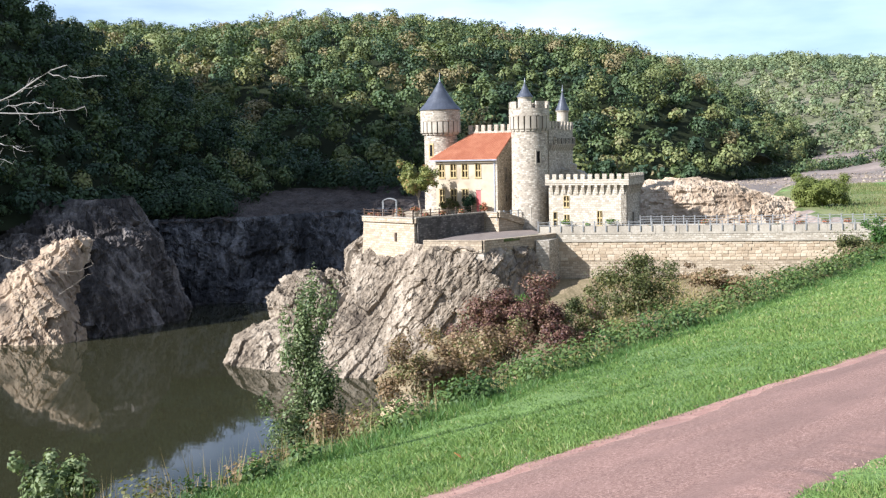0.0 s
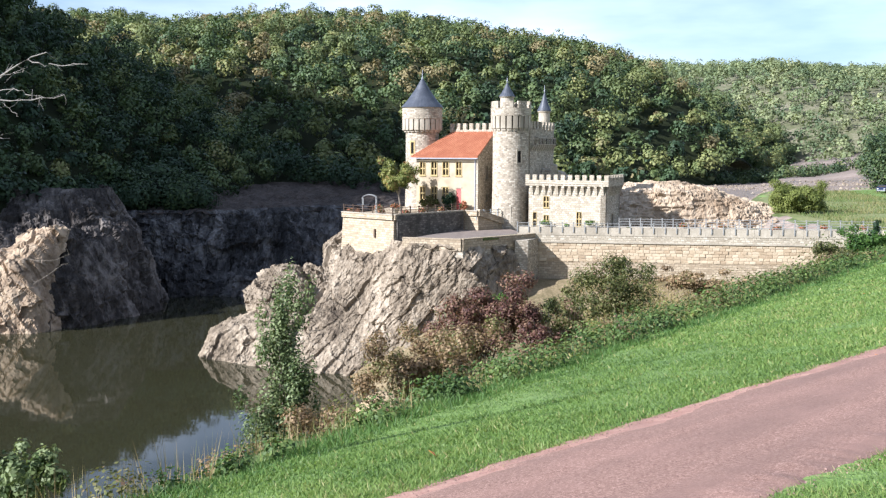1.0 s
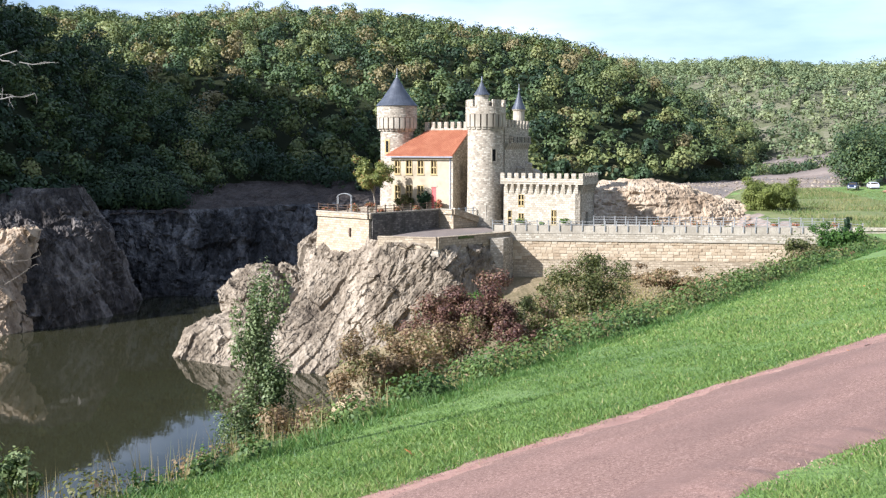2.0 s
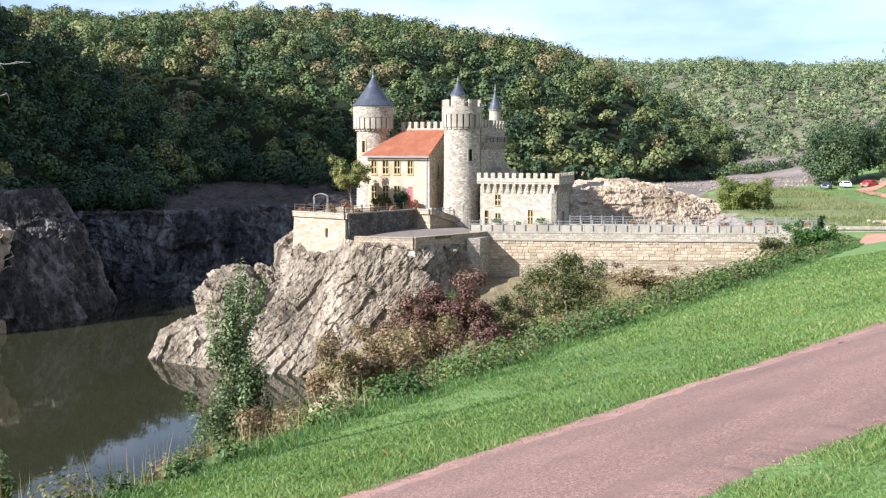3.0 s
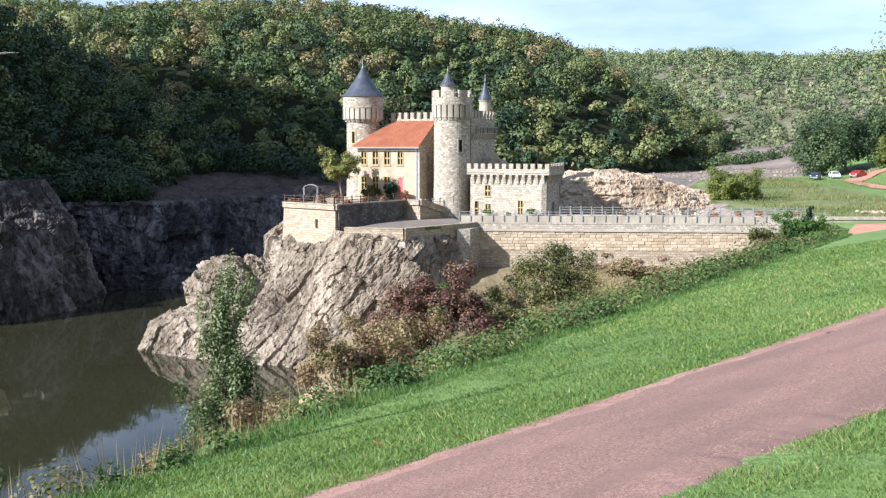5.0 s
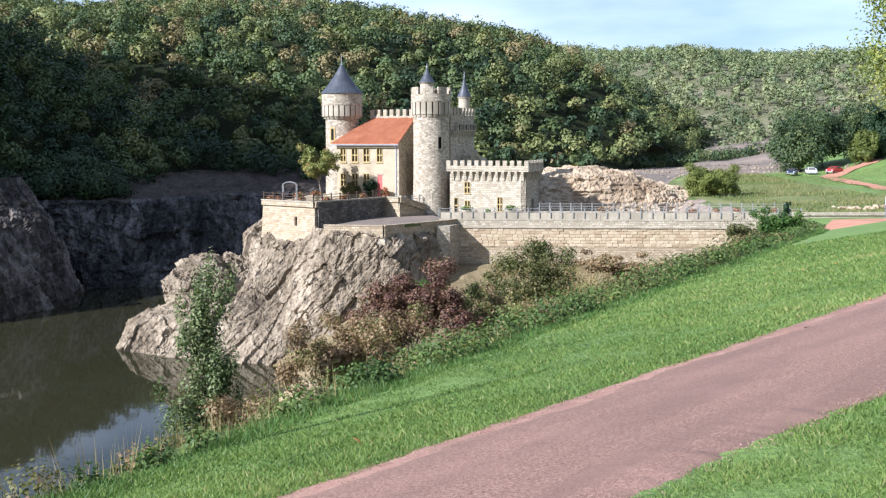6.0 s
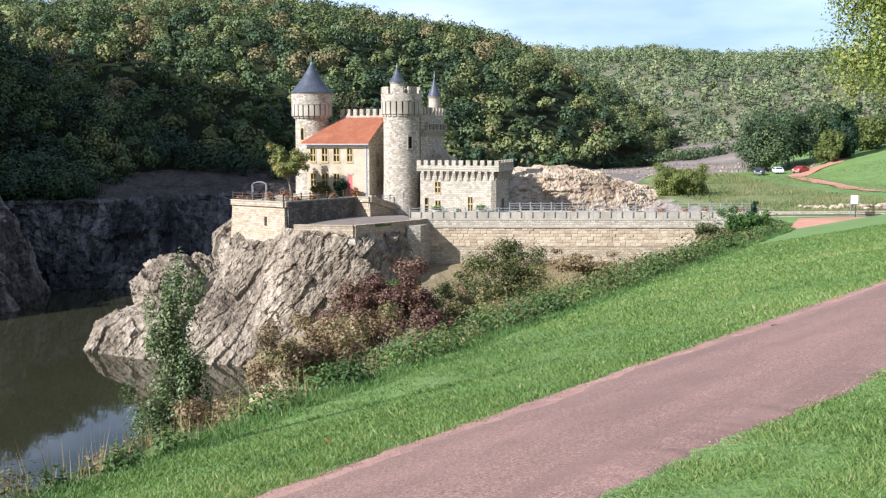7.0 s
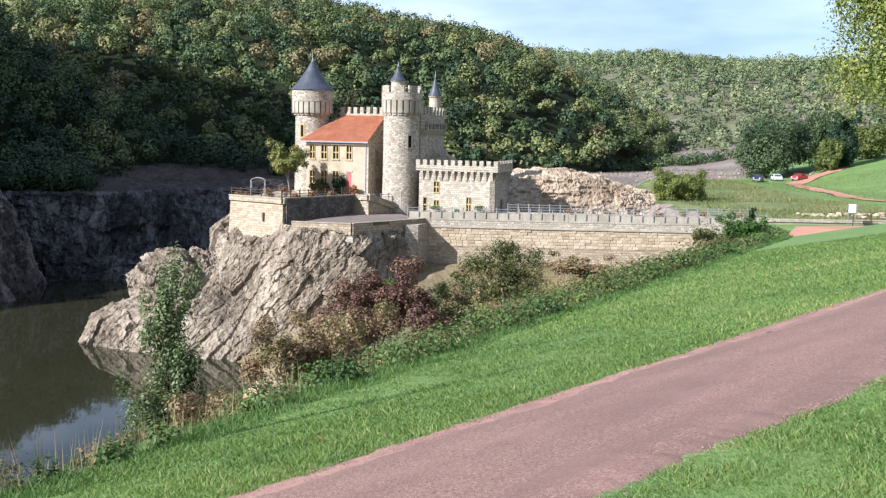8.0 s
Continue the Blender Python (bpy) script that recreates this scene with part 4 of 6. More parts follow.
castle_keep = thing("castle_keep", "tall grey stone keep with battlements behind the house", "castle")
part("wall_block", prism(bmesh.new(), [house_pt(2.2, 5.02), house_pt(9.6, 5.02), (2.9, 119.8), (6.1, 127.7), (-3.5, 131.8), (-5.2, 129.0)], 12.5, 24.95), "stone_pale", castle_keep, "lime-washed upper wall")
merlons(castle_keep, house_pt(2.2, 5.02), D_H, 6.6, 24.95, 25.75, 0.5, 0.42, 0.06, 0.4, "stone_pale")
part("string_course", slab(bmesh.new(), house_pt(2.2, 5.02), D_H, 0, 6.6, 24.7, 24.953, 0.1, 0.3), "stone_pale", castle_keep)
part("side_wall", slab(bmesh.new(), (2.9, 119.8), (0.375, 0.927), 0.1, 8.5, 12.6, 24.95, 0.12, 0.3), "stone_tower", castle_keep, "shaded grey side wall")
merlons(castle_keep, (2.9, 119.8), (0.375, 0.927), 8.5, 24.95, 25.9, 0.6, 0.5, 0.2, 0.3, "stone_tower")
part("machicolation", slab(bmesh.new(), (2.9, 119.8), (0.375, 0.927), 1.5, 8.2, 23.1, 24.0, 0.55, 0.0), "stone_tower", castle_keep)
GALLERY = (2.9 + 0.927 * .55, 119.8 - 0.375 * .55)
for u in (1.8, 3.1, 4.4, 5.7, 7.0):
    light = part("gallery_opening", slab(bmesh.new(), GALLERY, (0.375, 0.927), u, u + 1.0, 23.2, 23.88, 0.012, 0.05), "opening_dark", castle_keep, "dark glazed opening of the wooden gallery")
    for v in (0.33, 0.66):
        part("mullion", slab(bmesh.new(), GALLERY, (0.375, 0.927), u + v - .05, u + v + .05, 23.2, 23.88, 0.05, 0.02), "stone_cap", light)
corbels(castle_keep, (2.9, 119.8), (0.375, 0.927), 8.3, 22.2, 23.1, 0.75, 0.5, "stone_cap")


def round_tower(name, label, cx, cy, r, z0, zc0, zc1, rt, ztop, n_corbel):
    t = thing(name, label, "tower")
    part("shaft", lathe(bmesh.new(), cx, cy, [(r * 1.06, z0), (r * 1.01, z0 + (zc0 - z0) * .4), (r, zc0 + .2)], 48), "stone_tower", t, "", (cx, cy, r))
    ring_blocks(t, "corbel", cx, cy, rt, rt - r + .15, zc0, zc1, n_corbel, 0.76, "stone_cap", 0.1)
    ring_blocks(t, "corbel_foot", cx, cy, r + (rt - r) * .5, .4, zc0 - .25, zc0 + .001, n_corbel, 0.76, "stone_cap", 0.1)
    part("parapet", lathe(bmesh.new(), cx, cy, [(r - .1, zc1 - .02), (rt + .02, zc1), (rt + .05, zc1 + .14), (rt, zc1 + .16), (rt, ztop), (r * .5, ztop + .01)], 48), "stone_tower", t, "", (cx, cy, rt))
    return t


tower = round_tower("slate_tower", "round stone tower with corbelled gallery and slate cone", -10.3, 126.5, 2.06, 14.5, 24.9, 26.25, 2.5, 27.75, 22)
spire(tower, -10.3, 126.5, 2.66, 27.72, 31.25, 32.4, 32)
slit(tower, -10.3, 126.5, 2.06, 239, 0.42, 22.0, 23.4, "yellow_trim")

tower = round_tower("battlemented_tower", "tall round rubble tower with battlements and a roof turret", 0.75, 119.2, 2.1, 12.8, 24.95, 26.4, 2.36, 27.3, 20)
ring_blocks(tower, "merlon", 0.75, 119.2, 2.37, 0.4, 27.3, 28.1, 8, 0.66, "stone_tower", 0.35)
part("turret", lathe(bmesh.new(), 0.27, 119.5, [(0.8, 27.0), (0.8, 28.55), (0.9, 28.6), (0.9, 28.72)], 20), "stone_cap", tower, "small turret on the tower roof", (0.27, 119.5, 0.8))
spire(tower, 0.27, 119.5, 0.98, 28.7, 30.35, 30.9, 20)
slit(tower, 0.75, 119.2, 2.1, 298, 0.42, 21.0, 22.35)
slit(tower, 0.75, 119.2, 2.12, 262, 0.5, 13.6, 15.7, "stone_cap")

tower = thing("corner_turret", "slender round turret with a slate spike on the keep", "tower")
part("shaft", lathe(bmesh.new(), 5.0, 128.6, [(0.2, 23.2), (0.72, 24.6), (0.72, 27.2), (0.84, 27.3), (0.84, 27.45)], 20), "stone_cap", tower, "", (5.0, 128.6, .72))
spire(tower, 5.0, 128.6, 0.9, 27.43, 29.75, 30.6, 20)

# gatehouse
gatehouse = thing("gatehouse", "low battlemented gatehouse of pale squared stone", "gatehouse")
GA, GD, GS = (2.88, 116.5), (0.94, -0.342), (0.342, 0.94)
GR = (GA[0] + GD[0] * 9.06, GA[1] + GD[1] * 9.06)
g_holes = [(0.55, 0.95, 13.6, 15.3), (1.8, 2.4, 15.95, 17.15), (1.85, 2.4, 13.7, 15.0), (5.75, 6.25, 13.9, 15.45)]
part("front_wall", pierced(bmesh.new(), GA, GD, 9.06, 12.6, 18.5, 0.6, g_holes), "stone_pale", gatehouse, "pale coursed stone front")
part("side_wall", pierced(bmesh.new(), GR, GS, 6.6, 12.6, 18.5, 0.6, [(2.6, 3.5, 13.3, 15.2)]), "stone_tower", gatehouse, "shaded stone side wall")
part("back_wall", prism(bmesh.new(), [(GA[0] + GS[0] * 6, GA[1] + GS[1] * 6), (GR[0] + GS[0] * 6, GR[1] + GS[1] * 6), (GR[0] + GS[0] * 6.6, GR[1] + GS[1] * 6.6), (GA[0] + GS[0] * 6.6, GA[1] + GS[1] * 6.6)], 12.6, 18.5), "stone_tower", gatehouse)
part("flat_roof", prism(bmesh.new(), [(GA[0] + GS[0] * .5, GA[1] + GS[1] * .5), (GR[0] - GD[0] * .5 + GS[0] * .5, GR[1] - GD[1] * .5 + GS[1] * .5), (GR[0] + GS[0] * 6.2 - GD[0] * .5, GR[1] + GS[1] * 6.2 - GD[1] * .5), (GA[0] + GS[0] * 6.2, GA[1] + GS[1] * 6.2)], 18.2, 18.45), "stone_cap", gatehouse)
corbels(gatehouse, GA, GD, 9.06, 17.35, 18.4, 0.755, 0.36, "stone_pale")
corbels(gatehouse, GR, GS, 6.6, 17.35, 18.4, 0.755, 0.36, "stone_tower")
part("parapet", slab(bmesh.new(), GA, GD, -.3, 9.42, 18.4, 19.05, 0.38, 0.1), "stone_pale", gatehouse)
part("string_course", slab(bmesh.new(), GA, GD, -.32, 9.46, 18.62, 18.75, 0.44, 0.0), "stone_cap", gatehouse)
part("parapet", slab(bmesh.new(), GR, GS, -.36, 6.9, 18.4, 19.049, 0.378, 0.1), "stone_tower", gatehouse)
merlons(gatehouse, (GA[0] - GD[0] * .3, GA[1] - GD[1] * .3), GD, 9.72, 19.05, 19.66, 0.46, 0.36, 0.38, 0.0, "stone_pale")
merlons(gatehouse, (GR[0] + GS[0] * .1, GR[1] + GS[1] * .1), GS, 6.7, 19.05, 19.66, 0.46, 0.36, 0.378, 0.0, "stone_tower")
for k, (a, b, lo, hi) in enumerate(g_holes):
    window(gatehouse, GA, GD, a, b, lo, hi, "yellow_trim", 1 if k in (0,) else 2, 2, 0.05)
window(gatehouse, GR, GS, 2.6, 3.5, 13.3, 15.2, "stone_cap", 1, 1)

# bastion and terraces
bastion = thing("bastion", "angular sunlit stone bastion carrying the castle terrace", "bastion")
B_TOP = [(-17.8, 110.5), (-11.6, 105.4), (-4.5, 114.9), (-2.9, 113.7), (0.9, 118.6), (3.0, 119.8), (-1, 128), (-14, 129)]
B_LOW = [(-18.3, 110.3), (-11.6, 104.7), (-4.2, 114.6), (-2.7, 113.3), (1.1, 118.4), (3.2, 119.7), (-1, 128), (-14, 129)]
part("retaining_wall", prism(bmesh.new(), B_LOW, 6.5, [15.0, 15.0, 15.0, 15.0, 13.6, 13.6, 15.2, 15.2], B_TOP), "stone_wall", bastion, "weathered stone retaining wall")
for i, (za, zb) in enumerate([(15.0, 15.0), (15.0, 15.0), (15.0, 15.0), (15.0, 13.4)]):
    part("parapet", bar(bmesh.new(), (*B_TOP[i], za), (*B_TOP[i + 1], zb), 0.45, 0.5 if i < 3 else 0.65), "stone_wall", bastion)
    part("coping", bar(bmesh.new(), (*B_TOP[i], za + (.5 if i < 3 else .65)), (*B_TOP[i + 1], zb + (.5 if i < 3 else .65)), 0.56, 0.09), "stone_cap", bastion)
# added dark slab deepens the shade on this face and carries its stains
part("stained_shaded_face", slab(bmesh.new(), B_TOP[1], (0.599, 0.801), 0.3, 11.4, 12.6, 15.46, 0.27, 0.2), "stone_dark", bastion, "stained stretch of wall, darkened for shade")
part("drain_slot", slab(bmesh.new(), B_TOP[0], (0.772, -0.635), 5.2, 5.4, 13.0, 13.9, 0.25, 0.1), "wood_dark", bastion, "dark drain slot")

lower_terrace = thing("lower_terrace", "lower rock-footed terrace wall with grass on top", "terrace")
T_TOP = [(-10.2, 101.6), (-4.2, 100.2), (2.2, 106.9), (3.4, 108.6), (1.0, 117), (-5, 115)]
part("retaining_wall", prism(bmesh.new(), [(-10.4, 101.4), (-4.0, 99.9), (2.5, 106.7), (3.6, 108.6), (1.0, 117), (-5, 115)], [11.6, 11.6, 3, 3, 3, 9], 12.9, T_TOP), "stone_tower", lower_terrace, "rough stone retaining wall")
for i in range(3):
    part("parapet", bar(bmesh.new(), (*T_TOP[i], 12.3), (*T_TOP[i + 1], 12.3), 0.5, 1.1), "stone_wall", lower_terrace, "rough coursed parapet")
    part("coping", bar(bmesh.new(), (*T_TOP[i], 13.4), (*T_TOP[i + 1], 13.4), 0.58, 0.12), "stone_wall", lower_terrace)
part("gravel", prism(bmesh.new(), [(-9.6, 102.4), (-4.4, 101.0), (1.6, 107.2), (2.8, 109), (0.6, 116.4), (-5, 114.2)], 12.7, 13.35), "soil", lower_terrace, "trodden brown gravel")
part("turf", prism(bmesh.new(), [(-2.6, 102.3), (-2.0, 102.0), (2.3, 106.9), (1.4, 107.1)], 13.2, 13.5), "bank", lower_terrace, "strip of rough turf")
part("buttress", prism(bmesh.new(), [(1.2, 105.2), (2.6, 105.4), (3.8, 108.4), (2.0, 108.6)], 2.5, 13.0), "stone_tower", lower_terrace, "stone buttress")

# causeway
causeway = thing("causeway", "long stone causeway with a pale coped wall and railings", "causeway")
CA, CB = (1.5, 108.4), (41.0, 105.4)
CL = math.hypot(CB[0] - CA[0], CB[1] - CA[1])
CD = ((CB[0] - CA[0]) / CL, (CB[1] - CA[1]) / CL)
part("retaining_wall", slab(bmesh.new(), CA, CD, 0, CL, 2.0, 12.55, 0.0, 7.4), "stone_wall", causeway, "coursed golden stone face")
part("string_course", slab(bmesh.new(), CA, CD, 0, CL, 12.55, 12.75, 0.16, 7.3), "stone_cap", causeway)
part("band", slab(bmesh.new(), CA, CD, 0, CL, 12.75, 13.35, 0.06, 7.2), "stone_pale", causeway, "pale smooth band course")
part("deck", slab(bmesh.new(), CA, CD, 0, CL, 13.35, 13.42, -0.35, 7.1), "stone_cap", causeway)
for k in range(16):
    part("parapet_slab", slab(bmesh.new(), CA, CD, k * CL / 16 + .01, (k + 1) * CL / 16 - .01, 13.35, 14.22, 0.10, 0.28), "stone_cap", causeway)
# the upper courses of the causeway's face, stone by stone
block_meshes = []
for k in range(6):
    ln = (0.52, 0.62, 0.70, 0.78, 0.58, 0.66)[k]
    bm = bmesh.new()
    bmesh.ops.create_cube(bm, size=1)
    for v in bm.verts:
        v.co = Vector((v.co.x * (ln - .02), v.co.y * .30, v.co.z * .322)) + Vector((random.uniform(-.015, .015), random.uniform(-.02, .02), random.uniform(-.015, .015)))
    bmesh.ops.bevel(bm, geom=[e for e in bm.edges if e.verts[0].co.y < 0 and e.verts[1].co.y < 0], offset=0.03, segments=1, affect="EDGES")
    me = bpy.data.meshes.new("stone")
    bm.to_mesh(me)
    bm.free()
    me.materials.append(M["block"])
    block_meshes.append((ln, me))
turn_c = math.degrees(math.atan2(CD[1], CD[0]))
face_c = [o for o in causeway.children if o.name.startswith("retaining_wall")][0]
for r in range(6):
    u = 0.2 + random.uniform(0, .4)
    while u < 33:
        ln, me = random.choice(block_meshes)
        st = new("stone", me)
        st.parent = face_c
        uu = u + ln / 2
        dy = random.uniform(-.035, .02)
        st.matrix_basis = pose(CA[0] + CD[0] * uu - CD[1] * (.115 + dy), CA[1] + CD[1] * uu + CD[0] * (.115 + dy), 12.37 - r * .335, random.uniform(-1, 1), random.uniform(-1.2, 1.2), turn_c + random.uniform(-1, 1))
        u += ln + .012
part("parapet", slab(bmesh.new(), CA, CD, 10.5, CL, 13.42, 13.9, -6.8, 7.1), "stone_cap", causeway)


def railing(name, a, d, n, step, z0, z1, out, label, mat="rail", bars=2):
    r = thing(name, label, "railing")
    for k in range(n + 1):
        u = k * step
        post = part("post", slab(bmesh.new(), a, d, u - .05, u + .05, z0, z1, out + .09, -out), mat, r)
        part("cap", slab(bmesh.new(), a, d, u - .09, u + .09, z1, z1 + .06, out + .13, -out + .05), mat, post)
    for b in range(bars):
        z = z1 - 0.06 - b * 0.28
        part("rail", slab(bmesh.new(), a, d, 0, n * step, z - .025, z + .025, out + .07, -out - .02), mat, r)
    return r


railing("causeway_railing", CA, CD, 32, 1.2, 13.65, 14.7, 0.10, "weathered grey iron railing along the causeway edge", "rail_white")
railing("causeway_railing", (CA[0] + 11, CA[1] - .85), CD, 23, 1.2, 13.6, 14.8, -6.9, "weathered grey iron railing on the far causeway edge", "rail_white")
railing("terrace_railing", B_TOP[0], (0.772, -0.635), 5, 1.55, 15.5, 16.35, -0.2, "thin dark iron railing on the bastion wall", "wood_dark", 3)
railing("terrace_railing", B_TOP[1], (0.6, 0.8), 8, 1.4, 15.5, 16.3, -0.2, "thin dark iron railing on the bastion wall", "wood_dark", 3)
railing("stair_railing", B_TOP[3], (0.612, 0.79), 4, 1.3, 14.5, 15.6, -0.25, "iron railing beside the castle steps", "rail", 2)


# ---- plants ----
rng = np.random.default_rng(7)


def leaves(name, pts, sizes, tints, mat, parent=None, up=0.35, long=1.5, label="", droop=0.0, out=None, soft=None):
    """One mesh of many small pointed leaves, each at random turn; tint is kept on the mesh."""
    n = len(pts)
    nrm = rng.normal(size=(n, 3))
    nrm[:, 2] = np.abs(nrm[:, 2]) + up
    if out is not None:
        nrm = nrm * 0.2 + out * 1.1
    nrm /= np.linalg.norm(nrm, axis=1, keepdims=True)
    t = rng.normal(size=(n, 3))
    t[:, 2] -= droop
    u = np.cross(nrm, t)
    u /= np.linalg.norm(u, axis=1, keepdims=True) + 1e-9
    v = np.cross(nrm, u)
    s_ = np.asarray(sizes).reshape(-1, 1) * np.ones((n, 1))
    a, b = u * s_ * 0.5, v * s_ * 0.5 * long
    co = np.stack([pts - b, pts + a - b * 0.1, pts + b, pts - a - b * 0.1], 1)
    me = bpy.data.meshes.new(name)
    me.vertices.add(4 * n)
    me.vertices.foreach_set("co", co.reshape(-1).astype(np.float32))
    me.loops.add(4 * n)
    me.loops.foreach_set("vertex_index", np.arange(4 * n, dtype=np.int32))
    me.polygons.add(n)
    me.polygons.foreach_set("loop_start", np.arange(0, 4 * n, 4, dtype=np.int32))
    me.update()
    at = me.attributes.new("tint", "FLOAT", "POINT")
    at.data.foreach_set("value", np.repeat(np.clip(tints, 0, 1), 4).astype(np.float32))
    me.materials.append(M[mat])
    if soft is not None:
        # shade the leaves of a far crown as its rounded mass, with a little of each leaf's own lean
        sn = soft + 0.16 * rng.normal(size=soft.shape)
        sn /= np.linalg.norm(sn, axis=1, keepdims=True) + 1e-9
        me.normals_split_custom_set_from_vertices(np.repeat(sn, 4, axis=0).tolist())
    ob = new(name, me)
    if parent:
        ob.parent = parent
    if label:
        tagged(ob, label)
    return ob


def lump_points(n, lumps, hollow=0.55):
    """Points in a set of lumps (x, y, z, rx, ry, rz), thicker towards their skins."""
    w = np.array([l[3] * l[4] + l[4] * l[5] + l[3] * l[5] for l in lumps])
    pick = rng.choice(len(lumps), n, p=w / w.sum())
    L = np.array(lumps)[pick]
    d = rng.normal(size=(n, 3))
    d /= np.linalg.norm(d, axis=1, keepdims=True)
    r = hollow + (1 - hollow) * rng.random((n, 1)) ** 0.5
    r *= 1 + 0.12 * rng.normal(size=(n, 1))
    return L[:, :3] + d * r * L[:, 3:], pick, d


def crown_lumps(x, y, z, rx, ry, rz, n, spread=0.62, size=0.5):
    out = []
    for _ in range(n):
        d = rng.normal(size=3)
        d /= np.linalg.norm(d)
        d *= spread * rng.random() ** 0.4
        k = size * rng.uniform(0.7, 1.25)
        out.append((x + d[0] * rx, y + d[1] * ry, z + d[2] * rz, rx * k, ry * k, rz * k))
    return out


def woody(parent, base, tops, r0, name="trunk", mat="bark"):
    """A tapering trunk and limbs running up into the crown."""
    bx, by, bz = base
    mid = np.mean(np.array(tops), axis=0)
    fork = (bx + (mid[0] - bx) * .4, by + (mid[1] - by) * .4, bz + (mid[2] - bz) * .5)
    tr = part(name, tube(bmesh.new(), [(bx, by, bz - .3), ((bx + fork[0]) / 2 + .04, (by + fork[1]) / 2, (bz + fork[2]) / 2), fork], [r0, r0 * .85, r0 * .7], 8), mat, parent)
    for t in tops:
        m = [(fork[i] + t[i]) / 2 + rng.uniform(-.1, .1) for i in range(3)]
        part("limb", tube(bmesh.new(), [fork, m, tuple(t)], [r0 * .55, r0 * .35, r0 * .1], 5), mat, tr)
    return tr


def shrub(name, label, category, base, centre, radii, n, leaf, mat, lumps=14, r0=0.05, tint=(0.5, 0.22), hollow=0.35, size=0.42, stems=8, droop=0.0, long=1.6, group=""):
    """A bush or small tree: stems, limbs and a ragged crown of single leaves."""
    t = thing(name, label, category, group)
    ls = crown_lumps(*centre, *radii, lumps, 0.75, size)
    for _ in range(max(2, lumps // 3)):
        a = rng.uniform(0, 6.28)
        ls.append((centre[0] + radii[0] * math.cos(a) * .85, centre[1] + radii[1] * math.sin(a) * .85, centre[2] + radii[2] * rng.uniform(-.6, .95), radii[0] * .22, radii[1] * .22, radii[2] * .25))
    woody(t, base, [l[:3] for l in ls[:stems]], r0)
    pts, pick, face = lump_points(n, ls, hollow)
    lump_tint = rng.normal(size=len(ls)) * tint[1] * .7
    crown = leaves("crown", pts, leaf * rng.uniform(.6, 1.3, n), tint[0] + lump_tint[pick] + rng.normal(size=n) * tint[1], mat, t, droop=droop, long=long, out=face * 0.5)
    return t


def woods(name, grid, spacing, size, label, leaf, per, mat="forest", tint=0.4, keep=None, dry=0.0):
    """A far wood: crowns of several lumps of leaf clusters, standing on a hillside grid."""
    pts = []
    a, b = grid[:-1, :-2], grid[1:, 1:-1]
    area = np.linalg.norm(np.cross(grid[1:, :-2] - a, grid[:-1, 1:-1] - a), axis=-1)
    n = int(3.5 * area.sum() / spacing ** 2)
    cell = rng.choice(area.size, n, p=(area / area.sum()).ravel())
    i, j = np.unravel_index(cell, area.shape)
    u, v = rng.random((n, 1)), rng.random((n, 1))
    p = grid[i, j] * (1 - u) * (1 - v) + grid[i + 1, j] * u * (1 - v) + grid[i, j + 1] * (1 - u) * v + grid[i + 1, j + 1] * u * v
    if keep is not None:
        p = p[keep(p)]
    # no two trunks closer than the spacing allows
    near, kept = {}, []
    least = (spacing * 0.82) ** 2
    for k, (x, y, z) in enumerate(p.tolist()):
        c = (int(x // spacing), int(y // spacing))
        if all((x - q[0]) ** 2 + (y - q[1]) ** 2 > least for dx in (-1, 0, 1) for dy in (-1, 0, 1) for q in near.get((c[0] + dx, c[1] + dy), ())):
            near.setdefault(c, []).append((x, y))
            kept.append(k)
    p = p[kept]
    n = len(p)
    h = size * rng.uniform(0.65, 1.35, n) * (1 + 0.25 * fbm(p * 0.03))
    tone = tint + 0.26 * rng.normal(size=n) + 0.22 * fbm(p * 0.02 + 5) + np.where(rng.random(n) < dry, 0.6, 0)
    K = 7
    lp = rng.normal(size=(n, K, 3))
    lp /= np.linalg.norm(lp, axis=2, keepdims=True)
    lp *= 0.62 * rng.random((n, K, 1)) ** .45
    lr = rng.uniform(0.3, 0.56, (n, K, 1))
    k = rng.integers(0, K, (n, per))
    d = rng.normal(size=(n, per, 3))
    d[..., 2] += 0.35
    d /= np.linalg.norm(d, axis=2, keepdims=True)
    row = np.arange(n)[:, None]
    q = lp[row, k] + d * lr[row, k] * (0.78 + 0.3 * rng.random((n, per, 1)))
    q[..., 2] *= 0.85
    q = p[:, None] + (q * 0.5 + np.array([0, 0, 0.42])) * h[:, None, None]
    lump_tone = rng.normal(size=(n, K)) * 0.06
    tints = tone[:, None] + lump_tone[row, k] + 0.035 * rng.normal(size=(n, per))
    ob = leaves(name, q.reshape(-1, 3), (leaf * rng.uniform(.6, 1.3, (n, per))).reshape(-1), tints.reshape(-1), mat, up=0.5, long=1.2, out=d.reshape(-1, 3), soft=(0.5 * d + np.array([0, 0, 0.15]) + 1.7 * (q - p[:, None] - np.array([0, 0, 0.35]) * h[:, None, None]) / h[:, None, None]).reshape(-1, 3))
    return tagged(ob, label, "woodland", kind="stuff")


def in_view(p, lo=-0.68, hi=0.64):
    k = p[:, 0] / np.maximum(p[:, 1], 1)
    return (k > lo) & (k < hi)


def left_wood(p):
    return in_view(p) & ~((p[:, 0] > -47) & (p[:, 1] < 190) & (p[:, 2] < 15.6))


